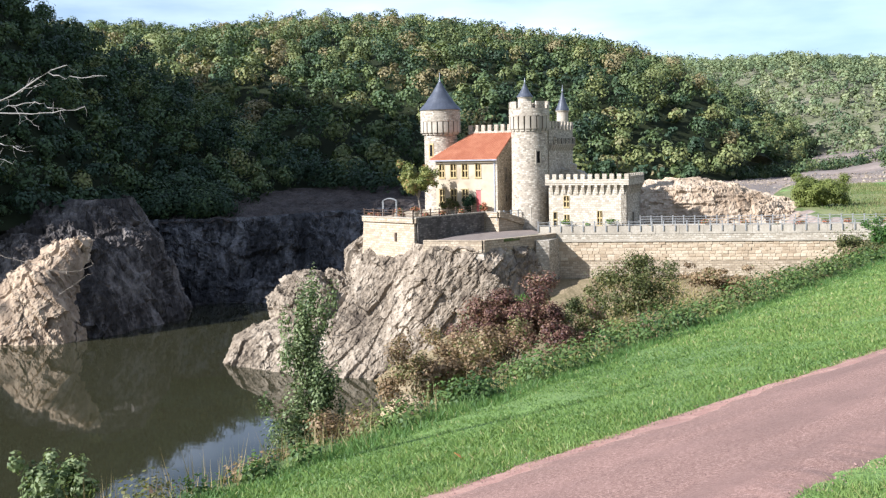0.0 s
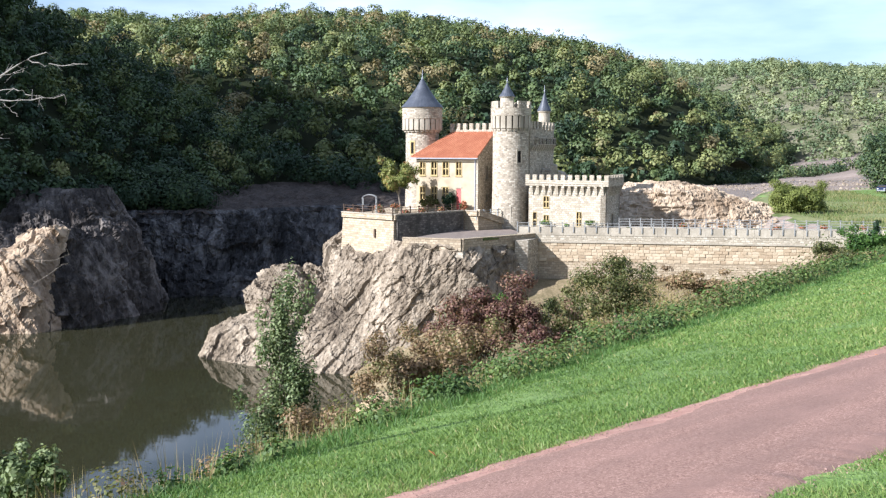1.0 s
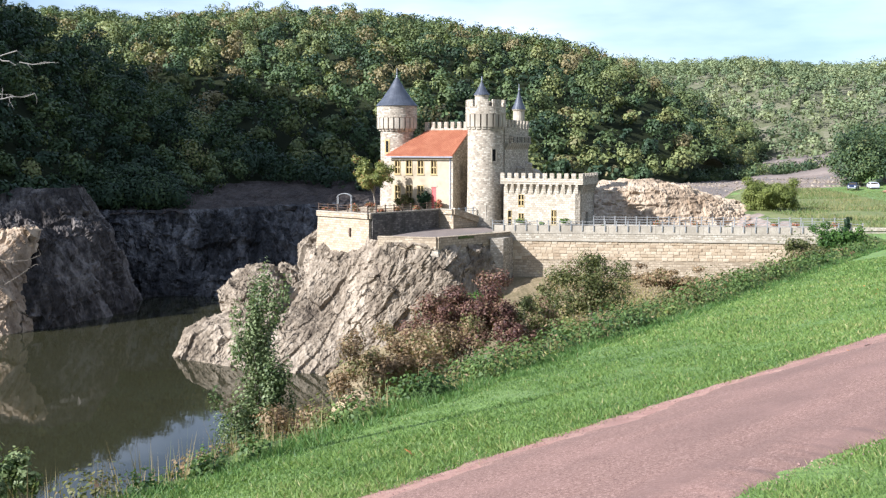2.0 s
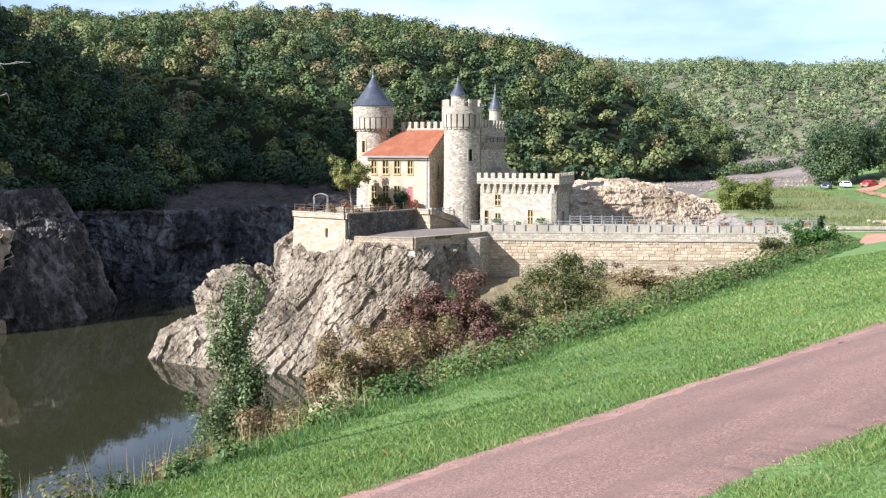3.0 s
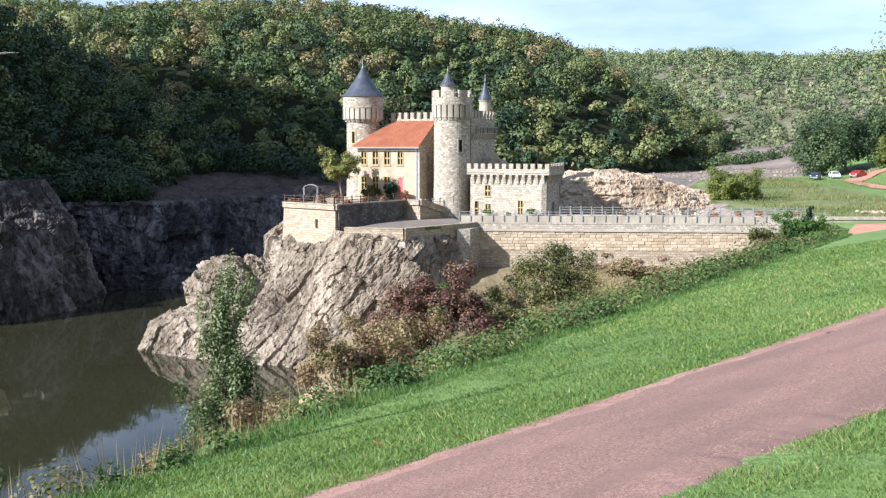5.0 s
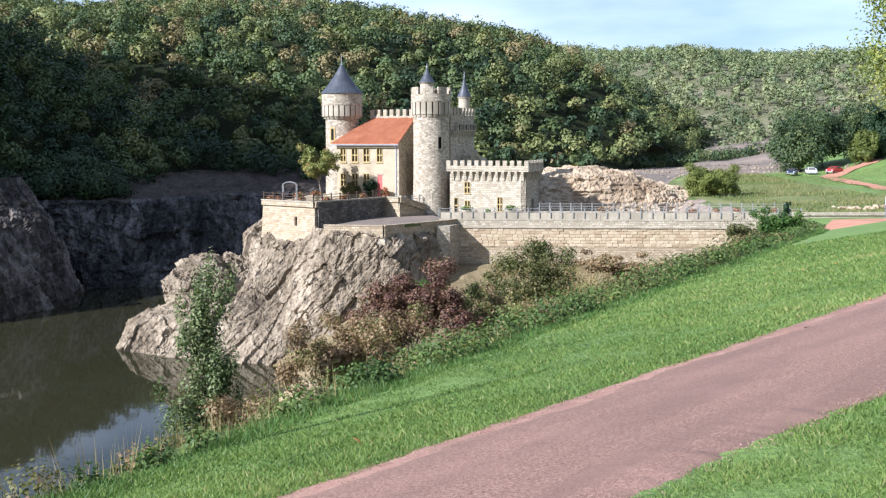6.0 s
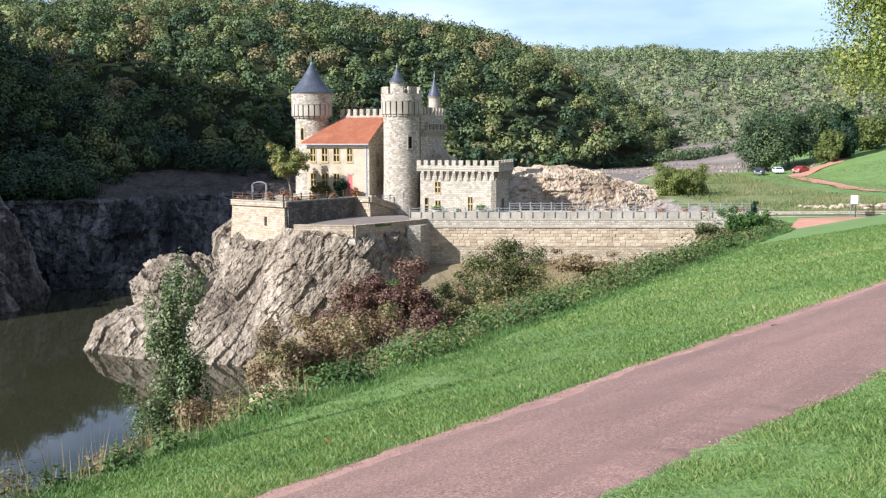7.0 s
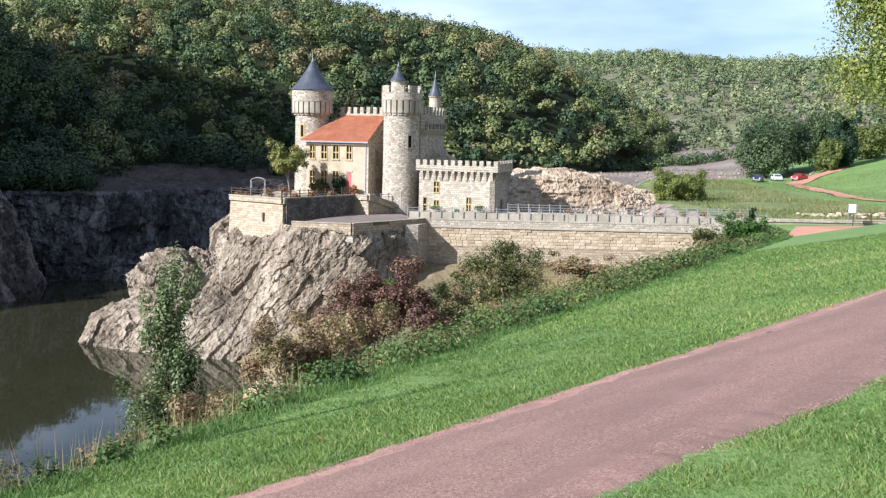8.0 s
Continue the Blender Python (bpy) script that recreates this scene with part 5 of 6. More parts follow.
def far_wood(p):
    bare = (np.abs(p[:, 0] / p[:, 1] - 0.32) < 0.035) & (np.abs(p[:, 2] - 42) < 16)
    thin = fbm(p * 0.018 + 3) > 0.28
    return in_view(p) & (p[:, 0] > -30) & (rng.random(len(p)) > 0.4 * bare + 0.15 * (thin & ~bare))


# low leaf tints on HILL_LEFT paint the shade of this valley side
woods("woodland", HILL_LEFT, 4.4, 7.0, "dense oak wood on the valley side, tinted dark for shade", 0.48, 330, tint=0.13, keep=left_wood)
woods("woodland", HILL_LEFT, 7.0, 7.0, "oak wood on the upper valley side", 1.3, 40, tint=0.30, keep=lambda p: (p[:, 0] < -0.68 * p[:, 1]))
woods("woodland", HILL_MID, 7.4, 9.2, "dense mixed green wood covering the hill", 0.62, 340, tint=0.57, keep=in_view, dry=0.03)
# understorey tinted darker, so the gaps between crowns read as shade
woods("understorey", HILL_MID, 5.2, 4.6, "undergrowth filling the wood, tinted dark as shade between crowns", 0.95, 28, tint=0.3, keep=in_view)
woods("understorey", HILL_LEFT, 3.0, 3.0, "undergrowth on the valley side, tinted dark for shade", 0.40, 60, tint=0.12, keep=left_wood)
woods("woodland", HILL_FAR, 7.4, 9.8, "distant thin oak wood turning yellow-green, paled for haze", 0.98, 115, mat="forest_far", tint=0.52, keep=far_wood, dry=0.02)
woods("woodland", HILL_SIDE, 9.0, 8.0, "oak wood on the unseen shading hill", 1.8, 24, tint=0.3)


def on_land(x, y, dz=0.0):
    return (x, y, land_at(x, y) + dz)


# shrubs on the bank below the lawn
shrub("poplar", "slender young poplar with sparse grey-green leaves on the bank", "tree", on_land(-5.9, 27), (-5.9, 27, 16.4), (0.9, 0.85, 2.4), 9500, 0.06, "leaf_grey", 34, 0.07, (0.6, 0.3), 0.1, 0.34, 10)
shrub("poplar", "slender young poplar with sparse grey-green leaves on the bank", "tree", on_land(-6.3, 26), (-6.0, 26.2, 14.3), (1.2, 1.1, 1.7), 6000, 0.06, "leaf_grey", 20, 0.05, (0.65, 0.3), 0.2, 0.36, 8)
shrub("russet_bush", "dark russet autumn shrub on the bank", "shrub", on_land(-0.6, 38), (-0.9, 38, 15.5), (2.3, 1.7, 1.75), 22000, 0.07, "leaf_red", 44, 0.06, (0.5, 0.25), 0.1, 0.24, 18)
shrub("russet_bush", "low dark russet shrub beside a larger one", "shrub", on_land(1.1, 37), (1.2, 37, 15.0), (1.0, 1.0, 1.1), 3600, 0.075, "leaf_red", 18, 0.05, (0.6, 0.3), 0.15, 0.34, 8)
shrub("dry_bush", "dry tan shrub with withered leaves", "shrub", on_land(-2.7, 30), (-2.6, 30, 15.2), (1.9, 1.7, 1.6), 16000, 0.065, "leaf_tan", 40, 0.05, (0.6, 0.25), 0.1, 0.25, 18)
shrub("dry_bush", "dry tan and russet shrub low on the bank", "shrub", on_land(-4.6, 24), (-4.2, 24, 15.2), (1.4, 1.2, 1.05), 6500, 0.055, "leaf_tan", 20, 0.04, (0.35, 0.25), 0.15, 0.33, 10)
shrub("dry_bush", "dry tan and olive shrub between two larger ones", "shrub", on_land(-1.6, 34), (-1.7, 34, 15.0), (1.9, 1.6, 1.5), 9500, 0.06, "leaf_tan", 36, 0.05, (0.75, 0.28), 0.1, 0.25, 16)
shrub("russet_bush", "olive and russet shrub low beside a larger one", "shrub", on_land(1.9, 40), (2.0, 40, 15.2), (1.5, 1.3, 1.2), 6000, 0.07, "leaf_olive", 26, 0.05, (0.55, 0.3), 0.1, 0.28, 12)
shrub("thorn_bush", "olive hawthorn bush with brown twigs below the causeway", "shrub", on_land(6.2, 55), (6.0, 55, 14.8), (2.7, 1.9, 1.9), 9500, 0.09, "leaf_olive", 32, 0.06, (0.5, 0.25), 0.15, 0.3, 16)
shrub("thorn_bush", "olive hawthorn bush with brown twigs below the causeway", "shrub", on_land(3.6, 52), (3.4, 52, 13.9), (1.6, 1.4, 1.1), 4200, 0.09, "leaf_olive", 20, 0.05, (0.5, 0.25), 0.15, 0.33, 10)
shrub("thorn_bush", "pale twiggy bush low against the causeway wall", "shrub", on_land(12.5, 66), (12.3, 66, 13.6), (2.4, 1.6, 1.0), 4200, 0.10, "leaf_tan", 22, 0.05, (0.5, 0.25), 0.15, 0.3, 12)
shrub("round_bush", "dense dark green bush at the lawn's far edge", "shrub", on_land(28.2, 80), (28.2, 80, 14.9), (2.3, 1.8, 1.6), 8000, 0.12, "leaf_green", 20, 0.07, (0.4, 0.2), 0.2, 0.36, 8)
shrub("round_bush", "low mixed bush at the lawn's far edge", "shrub", on_land(25.6, 77), (25.4, 77, 14.4), (2.1, 1.6, 1.15), 6000, 0.12, "leaf_olive", 18, 0.06, (0.45, 0.25), 0.2, 0.36, 8)
shrub("round_bush", "low mixed bush at the lawn's far edge", "shrub", on_land(31, 83), (31, 83, 14.1), (1.6, 1.4, 0.7), 3200, 0.12, "leaf_olive", 16, 0.06, (0.6, 0.25), 0.2, 0.36, 8)
shrub("waterside_bush", "light green bush low on the bank by the water", "shrub", on_land(-9.9, 20), (-9.9, 20, 15.0), (0.95, 0.9, 1.05), 3600, 0.075, "leaf_grey", 18, 0.05, (0.7, 0.25), 0.1, 0.3, 10)
shrub("waterside_bush", "green bush behind a russet shrub", "shrub", on_land(-0.2, 60), (-0.3, 60, 12.6), (1.3, 1.1, 1.2), 3200, 0.10, "leaf_green", 16, 0.05, (0.5, 0.2), 0.2, 0.36, 8)

# bleached sandy mound between the poplars and the dry bushes
def mound(x, y, rx, ry, h):
    u, v = np.meshgrid(np.linspace(0, 1, 26), np.linspace(0, 2 * math.pi, 49), indexing="ij")
    g = np.stack([x + rx * u * np.cos(v), y + ry * u * np.sin(v), 0 * u], -1)
    g[..., 2] = land(g[..., 0], g[..., 1]) - 0.15 + (h + 0.3 * fbm(g * 0.8, 4)) * (1 - u ** 2)
    return tagged(sheet("sand_mound", g, "sand"), "bleached sandy mound with dry grass on the bank", "ground", kind="structure")


mound(-4.75, 33.0, 2.3, 2.0, 3.8)

# brambles and rough growth along the break of the lawn
for part_of, count, lo, hi, mat, lab, seed_y in ((0, 420, 0.5, 5.0, "leaf_bramble", "green bramble thicket along the lawn's edge", (9, 84)), (1, 200, 1.0, 6.5, "leaf_olive", "olive bramble and fern growth on the bank", (7.5, 50)),
                                                  (2, 46, 1.5, 6.0, "leaf_tan", "dry weeds and brambles on the bank", (9, 42)), (3, 190, 3.5, 16.0, "leaf_olive", "rough scrub covering the bank", (16, 104)), (4, 80, 3.0, 16.0, "leaf_bramble", "green scrub covering the bank", (18, 100))):
    ls, size_of = [], []
    for _ in range(count):
        yy = seed_y[0] + (seed_y[1] - seed_y[0]) * rng.random() ** 1.4
        so = lo + (hi - lo) * rng.random()
        xx = float(edge_x(np.array(yy))) - so / 0.894
        if xx < -4.8 and yy < 40:
            continue
        r = (0.17 + 0.0125 * yy) * rng.uniform(0.7, 1.25) * (float(np.interp(yy, [11, 22, 34, 60], [0.55, 1.15, 0.95, 0.6])), 1.0, 1.0, 1.55, 1.55)[part_of]
        ls.append((xx, yy, land_at(xx, yy) + r * (0.65 if part_of == 0 else 0.55), r * 1.3, r * 1.3, r * rng.uniform(.75, 1.15)))
    n = {0: 110000, 1: 55000, 2: 30000, 3: 48000, 4: 26000}[part_of]
    # smaller leaves on the nearer growth, more of them
    w = np.array([1.0 / (6 + l[1]) * l[3] for l in ls])
    pick = rng.choice(len(ls), n, p=w / w.sum())
    L = np.array(ls)[pick]
    d = rng.normal(size=(n, 3))
    d /= np.linalg.norm(d, axis=1, keepdims=True)
    pts = L[:, :3] + d * (0.45 + 0.65 * rng.random((n, 1))) * L[:, 3:]
    tone = (rng.normal(size=len(ls)) * 0.15)[pick] + 0.5 + 0.18 * rng.normal(size=n)
    ob = leaves("undergrowth", pts, (0.02 + 0.0014 * L[:, 1]) * rng.uniform(.6, 1.45, n), tone, mat, out=d * 0.4)
    tagged(ob, lab, "undergrowth", kind="stuff")


def blades(name, xs, ys, heights, widths, tints, mat, label, category="grass", lean=0.35):
    n = len(xs)
    zs = land(xs, ys)
    a = rng.uniform(0, 2 * math.pi, n)
    u = np.stack([np.cos(a), np.sin(a), 0 * a], -1) * widths[:, None] * .5
    tip = np.stack([rng.normal(size=n) * lean * heights, rng.normal(size=n) * lean * heights, heights], -1)
    base = np.stack([xs, ys, zs - 0.01], -1)
    co = np.stack([base - u, base + u, base + tip], 1)
    me = bpy.data.meshes.new(name)
    me.vertices.add(3 * n)
    me.vertices.foreach_set("co", co.reshape(-1).astype(np.float32))
    me.loops.add(3 * n)
    me.loops.foreach_set("vertex_index", np.arange(3 * n, dtype=np.int32))
    me.polygons.add(n)
    me.polygons.foreach_set("loop_start", np.arange(0, 3 * n, 3, dtype=np.int32))
    me.update()
    at = me.attributes.new("tint", "FLOAT", "POINT")
    at.data.foreach_set("value", np.repeat(np.clip(tints, 0, 1), 3).astype(np.float32))
    me.materials.append(M[mat])
    return tagged(new(name, me), label, category, kind="stuff")


# lawn grass, thinning out with distance from the path
n = 520000
dist = 5.0 * (60 / 5.0) ** rng.random(n)
ang = rng.uniform(-0.55, 0.62, n)
xs, ys = dist * np.sin(ang), dist * np.cos(ang)
off = (np.stack([xs, ys], -1) - np.array([3.0, 12.4])) @ PN
ragged = 0.16 * fbm(np.stack([xs, ys, 0 * xs], -1) * 1.6, 5)
along_p = (np.stack([xs, ys], -1) - np.array([3.0, 12.4])) @ PU
clear = (off < path_left(along_p) + 0.02 + ragged) | (off > path_right(along_p) - 0.05 + ragged)
lawn_side = (edge_x(ys) - xs) * 0.894 < 0.9 + 0.5 * fbm(np.stack([xs, ys, 0 * xs], -1) * 0.25)
keep = clear & lawn_side & (ys < 84)
xs, ys, dist = xs[keep], ys[keep], dist[keep]
patch = 0.7 * fbm(np.stack([xs, ys, 0 * xs], -1) * 0.5) + 0.8 * fbm(np.stack([xs, ys, 0 * xs], -1) * 0.13 + 4)
fine = fbm(np.stack([xs, ys, 0 * xs], -1) * 3.0 + 8)
hgt = (0.034 + 0.022 * np.clip(fine, -1, 1) + 0.012 * np.clip(patch, -1, 1)) * (0.7 + 0.6 * rng.random(len(xs))) * (1 + dist / 40)
blades("lawn_grass", xs, ys, hgt, 0.006 * (1 + dist / 5), 0.43 + 0.36 * patch + 0.3 * fine + 0.17 * rng.normal(size=len(xs)) + np.where(rng.random(len(xs)) < .04, .5, 0), "blade", "short bright green lawn grass in sunlight", lean=0.8)

# taller rough grass where the mower stops, and dry stalks
n = 150000
ys = 7 + 75 * rng.random(n) ** 1.6
sd = -0.9 + 6.2 * rng.random(n) ** 1.15
xs = edge_x(ys) - sd / 0.894
clump = fbm(np.stack([xs, ys, 0 * xs], -1) * 0.8 + 3)
ok = (clump > -0.25 - 0.4 * rng.random(n)) & (sd > -0.2 + 0.7 * clump)
xs, ys, sd, clump = xs[ok], ys[ok], sd[ok], clump[ok]
n = len(xs)
blades("rough_grass", xs, ys, rng.uniform(.05, .15, n) * (1 + 0.8 * clump) * (1 + ys / 40) * (0.45 + 0.55 * np.clip(sd + 0.5, 0, 1)), 0.008 * (1 + ys / 9), 0.42 + 0.3 * clump + 0.2 * rng.normal(size=n) + np.where(rng.random(n) < .05, .5, 0), "blade_rough", "taller rough grass at the lawn's edge", lean=0.6)
n = 5000
ys = 8 + 34 * rng.random(n) ** 1.6
sd = 0.8 + 5 * rng.random(n)
xs = edge_x(ys) - sd / 0.894
blades("dry_stalks", xs, ys, rng.uniform(.25, .75, n), 0.008 * (1 + ys / 10), rng.random(n), "straw", "dry straw-coloured stalks on the bank", lean=0.2)

# rough grass and straw over the bank and the neck of land
n = 90000
ys = 22 + 86 * rng.random(n) ** 0.9
sd = 4.2 + 24 * rng.random(n)
xs = edge_x(ys) - sd / 0.894
ok = land(xs, ys) > 1.0
xs, ys = xs[ok], ys[ok]
tuft = fbm(np.stack([xs, ys, 0 * xs], -1) * 0.4)
blades("bank_grass", xs, ys, (0.28 + 0.15 * tuft) * rng.uniform(.6, 1.3, len(xs)), 0.03 + 0.0012 * ys, 0.65 + 0.45 * tuft + 0.25 * rng.normal(size=len(xs)), "straw", "rough drying grass on the bank below the lawn", lean=0.4)

# bright weeds and seedling brambles scattered over the upper bank
n = 46000
ys = 14 + 66 * rng.random(n) ** 1.3
sd = 0.6 + 5.5 * rng.random(n)
xs = edge_x(ys) - sd / 0.894
clump = fbm(np.stack([xs, ys, 0 * xs], -1) * 0.55 + 12, 4)
ok = clump > 0.02 + 0.3 * rng.random(n)
xs, ys, clump = xs[ok], ys[ok], clump[ok]
wz = land(xs, ys) + (0.12 + 0.35 * clump) * rng.random(len(xs)) * (0.7 + ys / 50)
tagged(leaves("weeds", np.stack([xs, ys, wz], -1), (0.03 + 0.0013 * ys) * rng.uniform(.6, 1.4, len(xs)), 0.55 + 0.3 * clump + 0.2 * rng.normal(size=len(xs)), "weed", long=2.2), "bright green weeds on the upper bank", "weeds", kind="stuff")

# dead clippings lying along the path's left edge
n = 5000
al = rng.uniform(-9, 30, n)
of = path_left(al) + 0.05 + 0.09 * rng.normal(size=n) + 0.05 * fbm(np.stack([al, 0 * al, 0 * al], -1) * 2)
xy = np.array([3.0, 12.4]) + PU * al[:, None] + PN * of[:, None]
blades("clippings", xy[:, 0], xy[:, 1], np.full(n, 0.03), 0.008 + 0 * al, 0.5 * rng.random(n), "straw", "dead grass clippings along the path's edge", lean=1.6)

# crumbs of asphalt and grit along the path's edges
n = 5200
al = rng.uniform(-8, 26, n)
side = rng.random(n) < .5
of = np.where(side, path_left(al) + .03, path_right(al) - .03) + rng.normal(size=n) * .09
xy = np.array([3.0, 12.4]) + PU * al[:, None] + PN * of[:, None]
gv, gf = np.array([(1, 0, -.4), (-.5, .87, -.4), (-.5, -.87, -.4), (0, 0, .8)]), np.array([(0, 1, 2), (0, 3, 1), (1, 3, 2), (2, 3, 0)])
gs = rng.uniform(.003, .010, n)
gc = np.stack([xy[:, 0], xy[:, 1], land(xy[:, 0], xy[:, 1]) + .03], -1)
ga = rng.uniform(0, 6.28, n)
rot_g = np.stack([np.stack([np.cos(ga), -np.sin(ga), 0 * ga], -1), np.stack([np.sin(ga), np.cos(ga), 0 * ga], -1), np.stack([0 * ga, 0 * ga, 1 + 0 * ga], -1)], 1)
gco = np.einsum("nij,kj->nki", rot_g, gv) * gs[:, None, None] + gc[:, None]
gme = bpy.data.meshes.new("grit")
gme.from_pydata(gco.reshape(-1, 3).tolist(), [], (gf[None] + 4 * np.arange(n)[:, None, None]).reshape(-1, 3).tolist())
gme.materials.append(M["grit"])
tagged(new("grit", gme), "pale pink grit and crumbs along the path's edges", "grit", kind="stuff")

# dry grass fringe where lawn and asphalt meet
n = 16000
al = rng.uniform(-9, 30, n)
side = rng.random(n) < .55
of = np.where(side, path_left(al) + .02, path_right(al) - .02) + rng.normal(size=n) * .055
xy = np.array([3.0, 12.4]) + PU * al[:, None] + PN * of[:, None]
clump = fbm(np.stack([al * 1.5, 0 * al, 3.0 * side], -1), 4)
ok = clump + 0.35 * rng.random(n) > 0.0
blades("fringe_grass", xy[ok, 0], xy[ok, 1], rng.uniform(.02, .055, ok.sum()), 0.006 + 0.0006 * np.abs(xy[ok, 1]), 0.5 + .3 * rng.normal(size=ok.sum()), "straw", "dry grass fringe along the path's edges", lean=0.9)

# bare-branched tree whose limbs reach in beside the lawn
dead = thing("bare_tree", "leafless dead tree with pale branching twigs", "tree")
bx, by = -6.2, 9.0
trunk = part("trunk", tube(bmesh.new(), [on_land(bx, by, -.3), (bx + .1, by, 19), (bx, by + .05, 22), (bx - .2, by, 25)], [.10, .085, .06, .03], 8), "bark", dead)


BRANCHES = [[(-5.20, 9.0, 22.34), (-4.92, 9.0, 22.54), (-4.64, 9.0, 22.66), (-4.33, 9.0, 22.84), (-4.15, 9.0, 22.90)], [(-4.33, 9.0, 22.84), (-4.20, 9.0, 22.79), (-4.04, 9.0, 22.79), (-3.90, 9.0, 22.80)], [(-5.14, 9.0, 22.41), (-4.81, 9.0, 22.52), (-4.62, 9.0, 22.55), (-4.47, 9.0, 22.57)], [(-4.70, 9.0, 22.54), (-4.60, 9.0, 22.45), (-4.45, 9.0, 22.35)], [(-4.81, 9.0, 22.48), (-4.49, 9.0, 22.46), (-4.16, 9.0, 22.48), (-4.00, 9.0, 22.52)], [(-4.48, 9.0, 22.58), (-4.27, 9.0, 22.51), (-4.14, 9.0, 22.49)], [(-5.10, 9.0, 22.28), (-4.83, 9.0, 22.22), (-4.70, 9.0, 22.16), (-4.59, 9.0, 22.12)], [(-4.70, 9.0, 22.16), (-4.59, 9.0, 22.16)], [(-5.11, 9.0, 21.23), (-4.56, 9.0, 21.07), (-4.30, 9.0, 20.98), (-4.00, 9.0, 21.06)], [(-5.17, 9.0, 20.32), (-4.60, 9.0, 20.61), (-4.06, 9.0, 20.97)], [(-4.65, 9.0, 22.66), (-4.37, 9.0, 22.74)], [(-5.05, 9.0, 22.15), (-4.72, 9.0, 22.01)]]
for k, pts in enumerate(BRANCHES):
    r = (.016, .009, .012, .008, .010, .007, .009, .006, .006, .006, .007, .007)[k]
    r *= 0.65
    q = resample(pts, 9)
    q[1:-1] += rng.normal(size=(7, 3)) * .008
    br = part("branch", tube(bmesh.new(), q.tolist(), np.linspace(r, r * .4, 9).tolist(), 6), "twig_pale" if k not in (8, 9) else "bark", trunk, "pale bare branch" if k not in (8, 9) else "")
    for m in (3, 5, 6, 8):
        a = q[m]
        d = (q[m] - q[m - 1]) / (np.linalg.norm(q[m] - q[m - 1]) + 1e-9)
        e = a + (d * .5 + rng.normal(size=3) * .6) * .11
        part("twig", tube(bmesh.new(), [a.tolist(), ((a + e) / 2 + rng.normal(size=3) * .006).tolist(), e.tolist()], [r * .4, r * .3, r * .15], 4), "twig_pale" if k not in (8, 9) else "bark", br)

# fallen leaves
for k in range(30):
    a = rng.uniform(-12, 25)
    o = rng.uniform(-7, 6)
    x, y = np.array([3.0, 12.4]) + PU * a + PN * o
    if y < 4 or (edge_x(np.array(y)) - x) > -0.3:
        continue
    bm = bmesh.new()
    sz = rng.uniform(.02, .035)
    on_path = path_left(a) < o < float(path_right(np.array(a)))
    m = pose(x, y, land_at(x, y) + (0.085 if on_path else 0.06), rng.uniform(-25, 25), rng.uniform(-25, 25), rng.uniform(0, 360))
    ring = [(0, -1.2, 0), (.5, -.6, .1), (.75, 0, .2), (.4, .7, .1), (0, 1.3, 0), (-.4, .7, .1), (-.75, 0, .2), (-.5, -.6, .1)]
    vs = [bm.verts.new(m @ Vector((px * sz, py * sz, pz * sz))) for px, py, pz in ring]
    lo = [bm.verts.new(v.co - Vector((0, 0, .004))) for v in vs]
    bm.faces.new(vs)
    bm.faces.new(lo[::-1])
    for i in range(8):
        bm.faces.new((vs[i], lo[i], lo[(i + 1) % 8], vs[(i + 1) % 8]))
    tagged(part("fallen_leaf", bm, "leaf_fallen"), "curled orange-brown fallen leaf on the grass" if not on_path else "curled orange-brown fallen leaf on the path", "leaf", "fallen leaves")
bm = bmesh.new()
m = pose(-0.69, 9.83, land_at(-0.69, 9.83) + .06, 30, 15, 70)
vs = [bm.verts.new(m @ Vector((px * .042, py * .042, pz * .042))) for px, py, pz in ring]
lo = [bm.verts.new(v.co - Vector((0, 0, .004))) for v in vs]
bm.faces.new(vs)
bm.faces.new(lo[::-1])
for i in range(8):
    bm.faces.new((vs[i], lo[i], lo[(i + 1) % 8], vs[(i + 1) % 8]))
tagged(part("fallen_leaf", bm, "leaf_fallen"), "large orange fallen leaf on the grass", "leaf", "fallen leaves")

# ---- trees and things beyond the causeway ----
shrub("willow", "round yellow-green weeping willow on the meadow", "tree", on_land(40.2, 140), (40.2, 140, 16.1), (3.7, 3.4, 2.7), 30000, 0.12, "leaf_willow", 34, 0.2, (0.5, 0.2), 0.3, 0.34, 8, droop=1.5, long=2.6)
shrub("conifer", "small dark clipped conifer beside the causeway", "shrub", on_land(36.2, 100), (36.2, 100, 14.9), (0.45, 0.45, 0.95), 1600, 0.12, "leaf_dark", 12, 0.06, (0.35, 0.15), 0.3, 0.5, 4)
TREES = [("oak", 80, 214, 7.2, 7.4, "forest", 0.30, "dark green oak behind the parked cars"), ("oak", 88, 222, 7.0, 7.8, "forest", 0.26, "dark green oak behind the parked cars"), ("fir", 97, 214, 3.2, 7.2, "leaf_dark", 0.5, "dark blue-green fir beside the car park"),
         ("ash", 92.5, 211, 2.8, 4.4, "leaf_willow", 0.1, "young yellow-green tree beside the car park"), ("ash", 108, 226, 4.8, 5.4, "leaf_willow", 0.1, "yellow-green ash at the edge of the meadow"), ("oak", 118, 232, 6.0, 6.5, "forest", 0.4, "dark green oak on the meadow slope"),
         ("oak", 130, 228, 7.0, 8.0, "forest", 0.5, "dark green oak on the meadow slope"), ("oak", 103, 238, 6.0, 7.0, "forest", 0.35, "dark green oak on the meadow slope")]
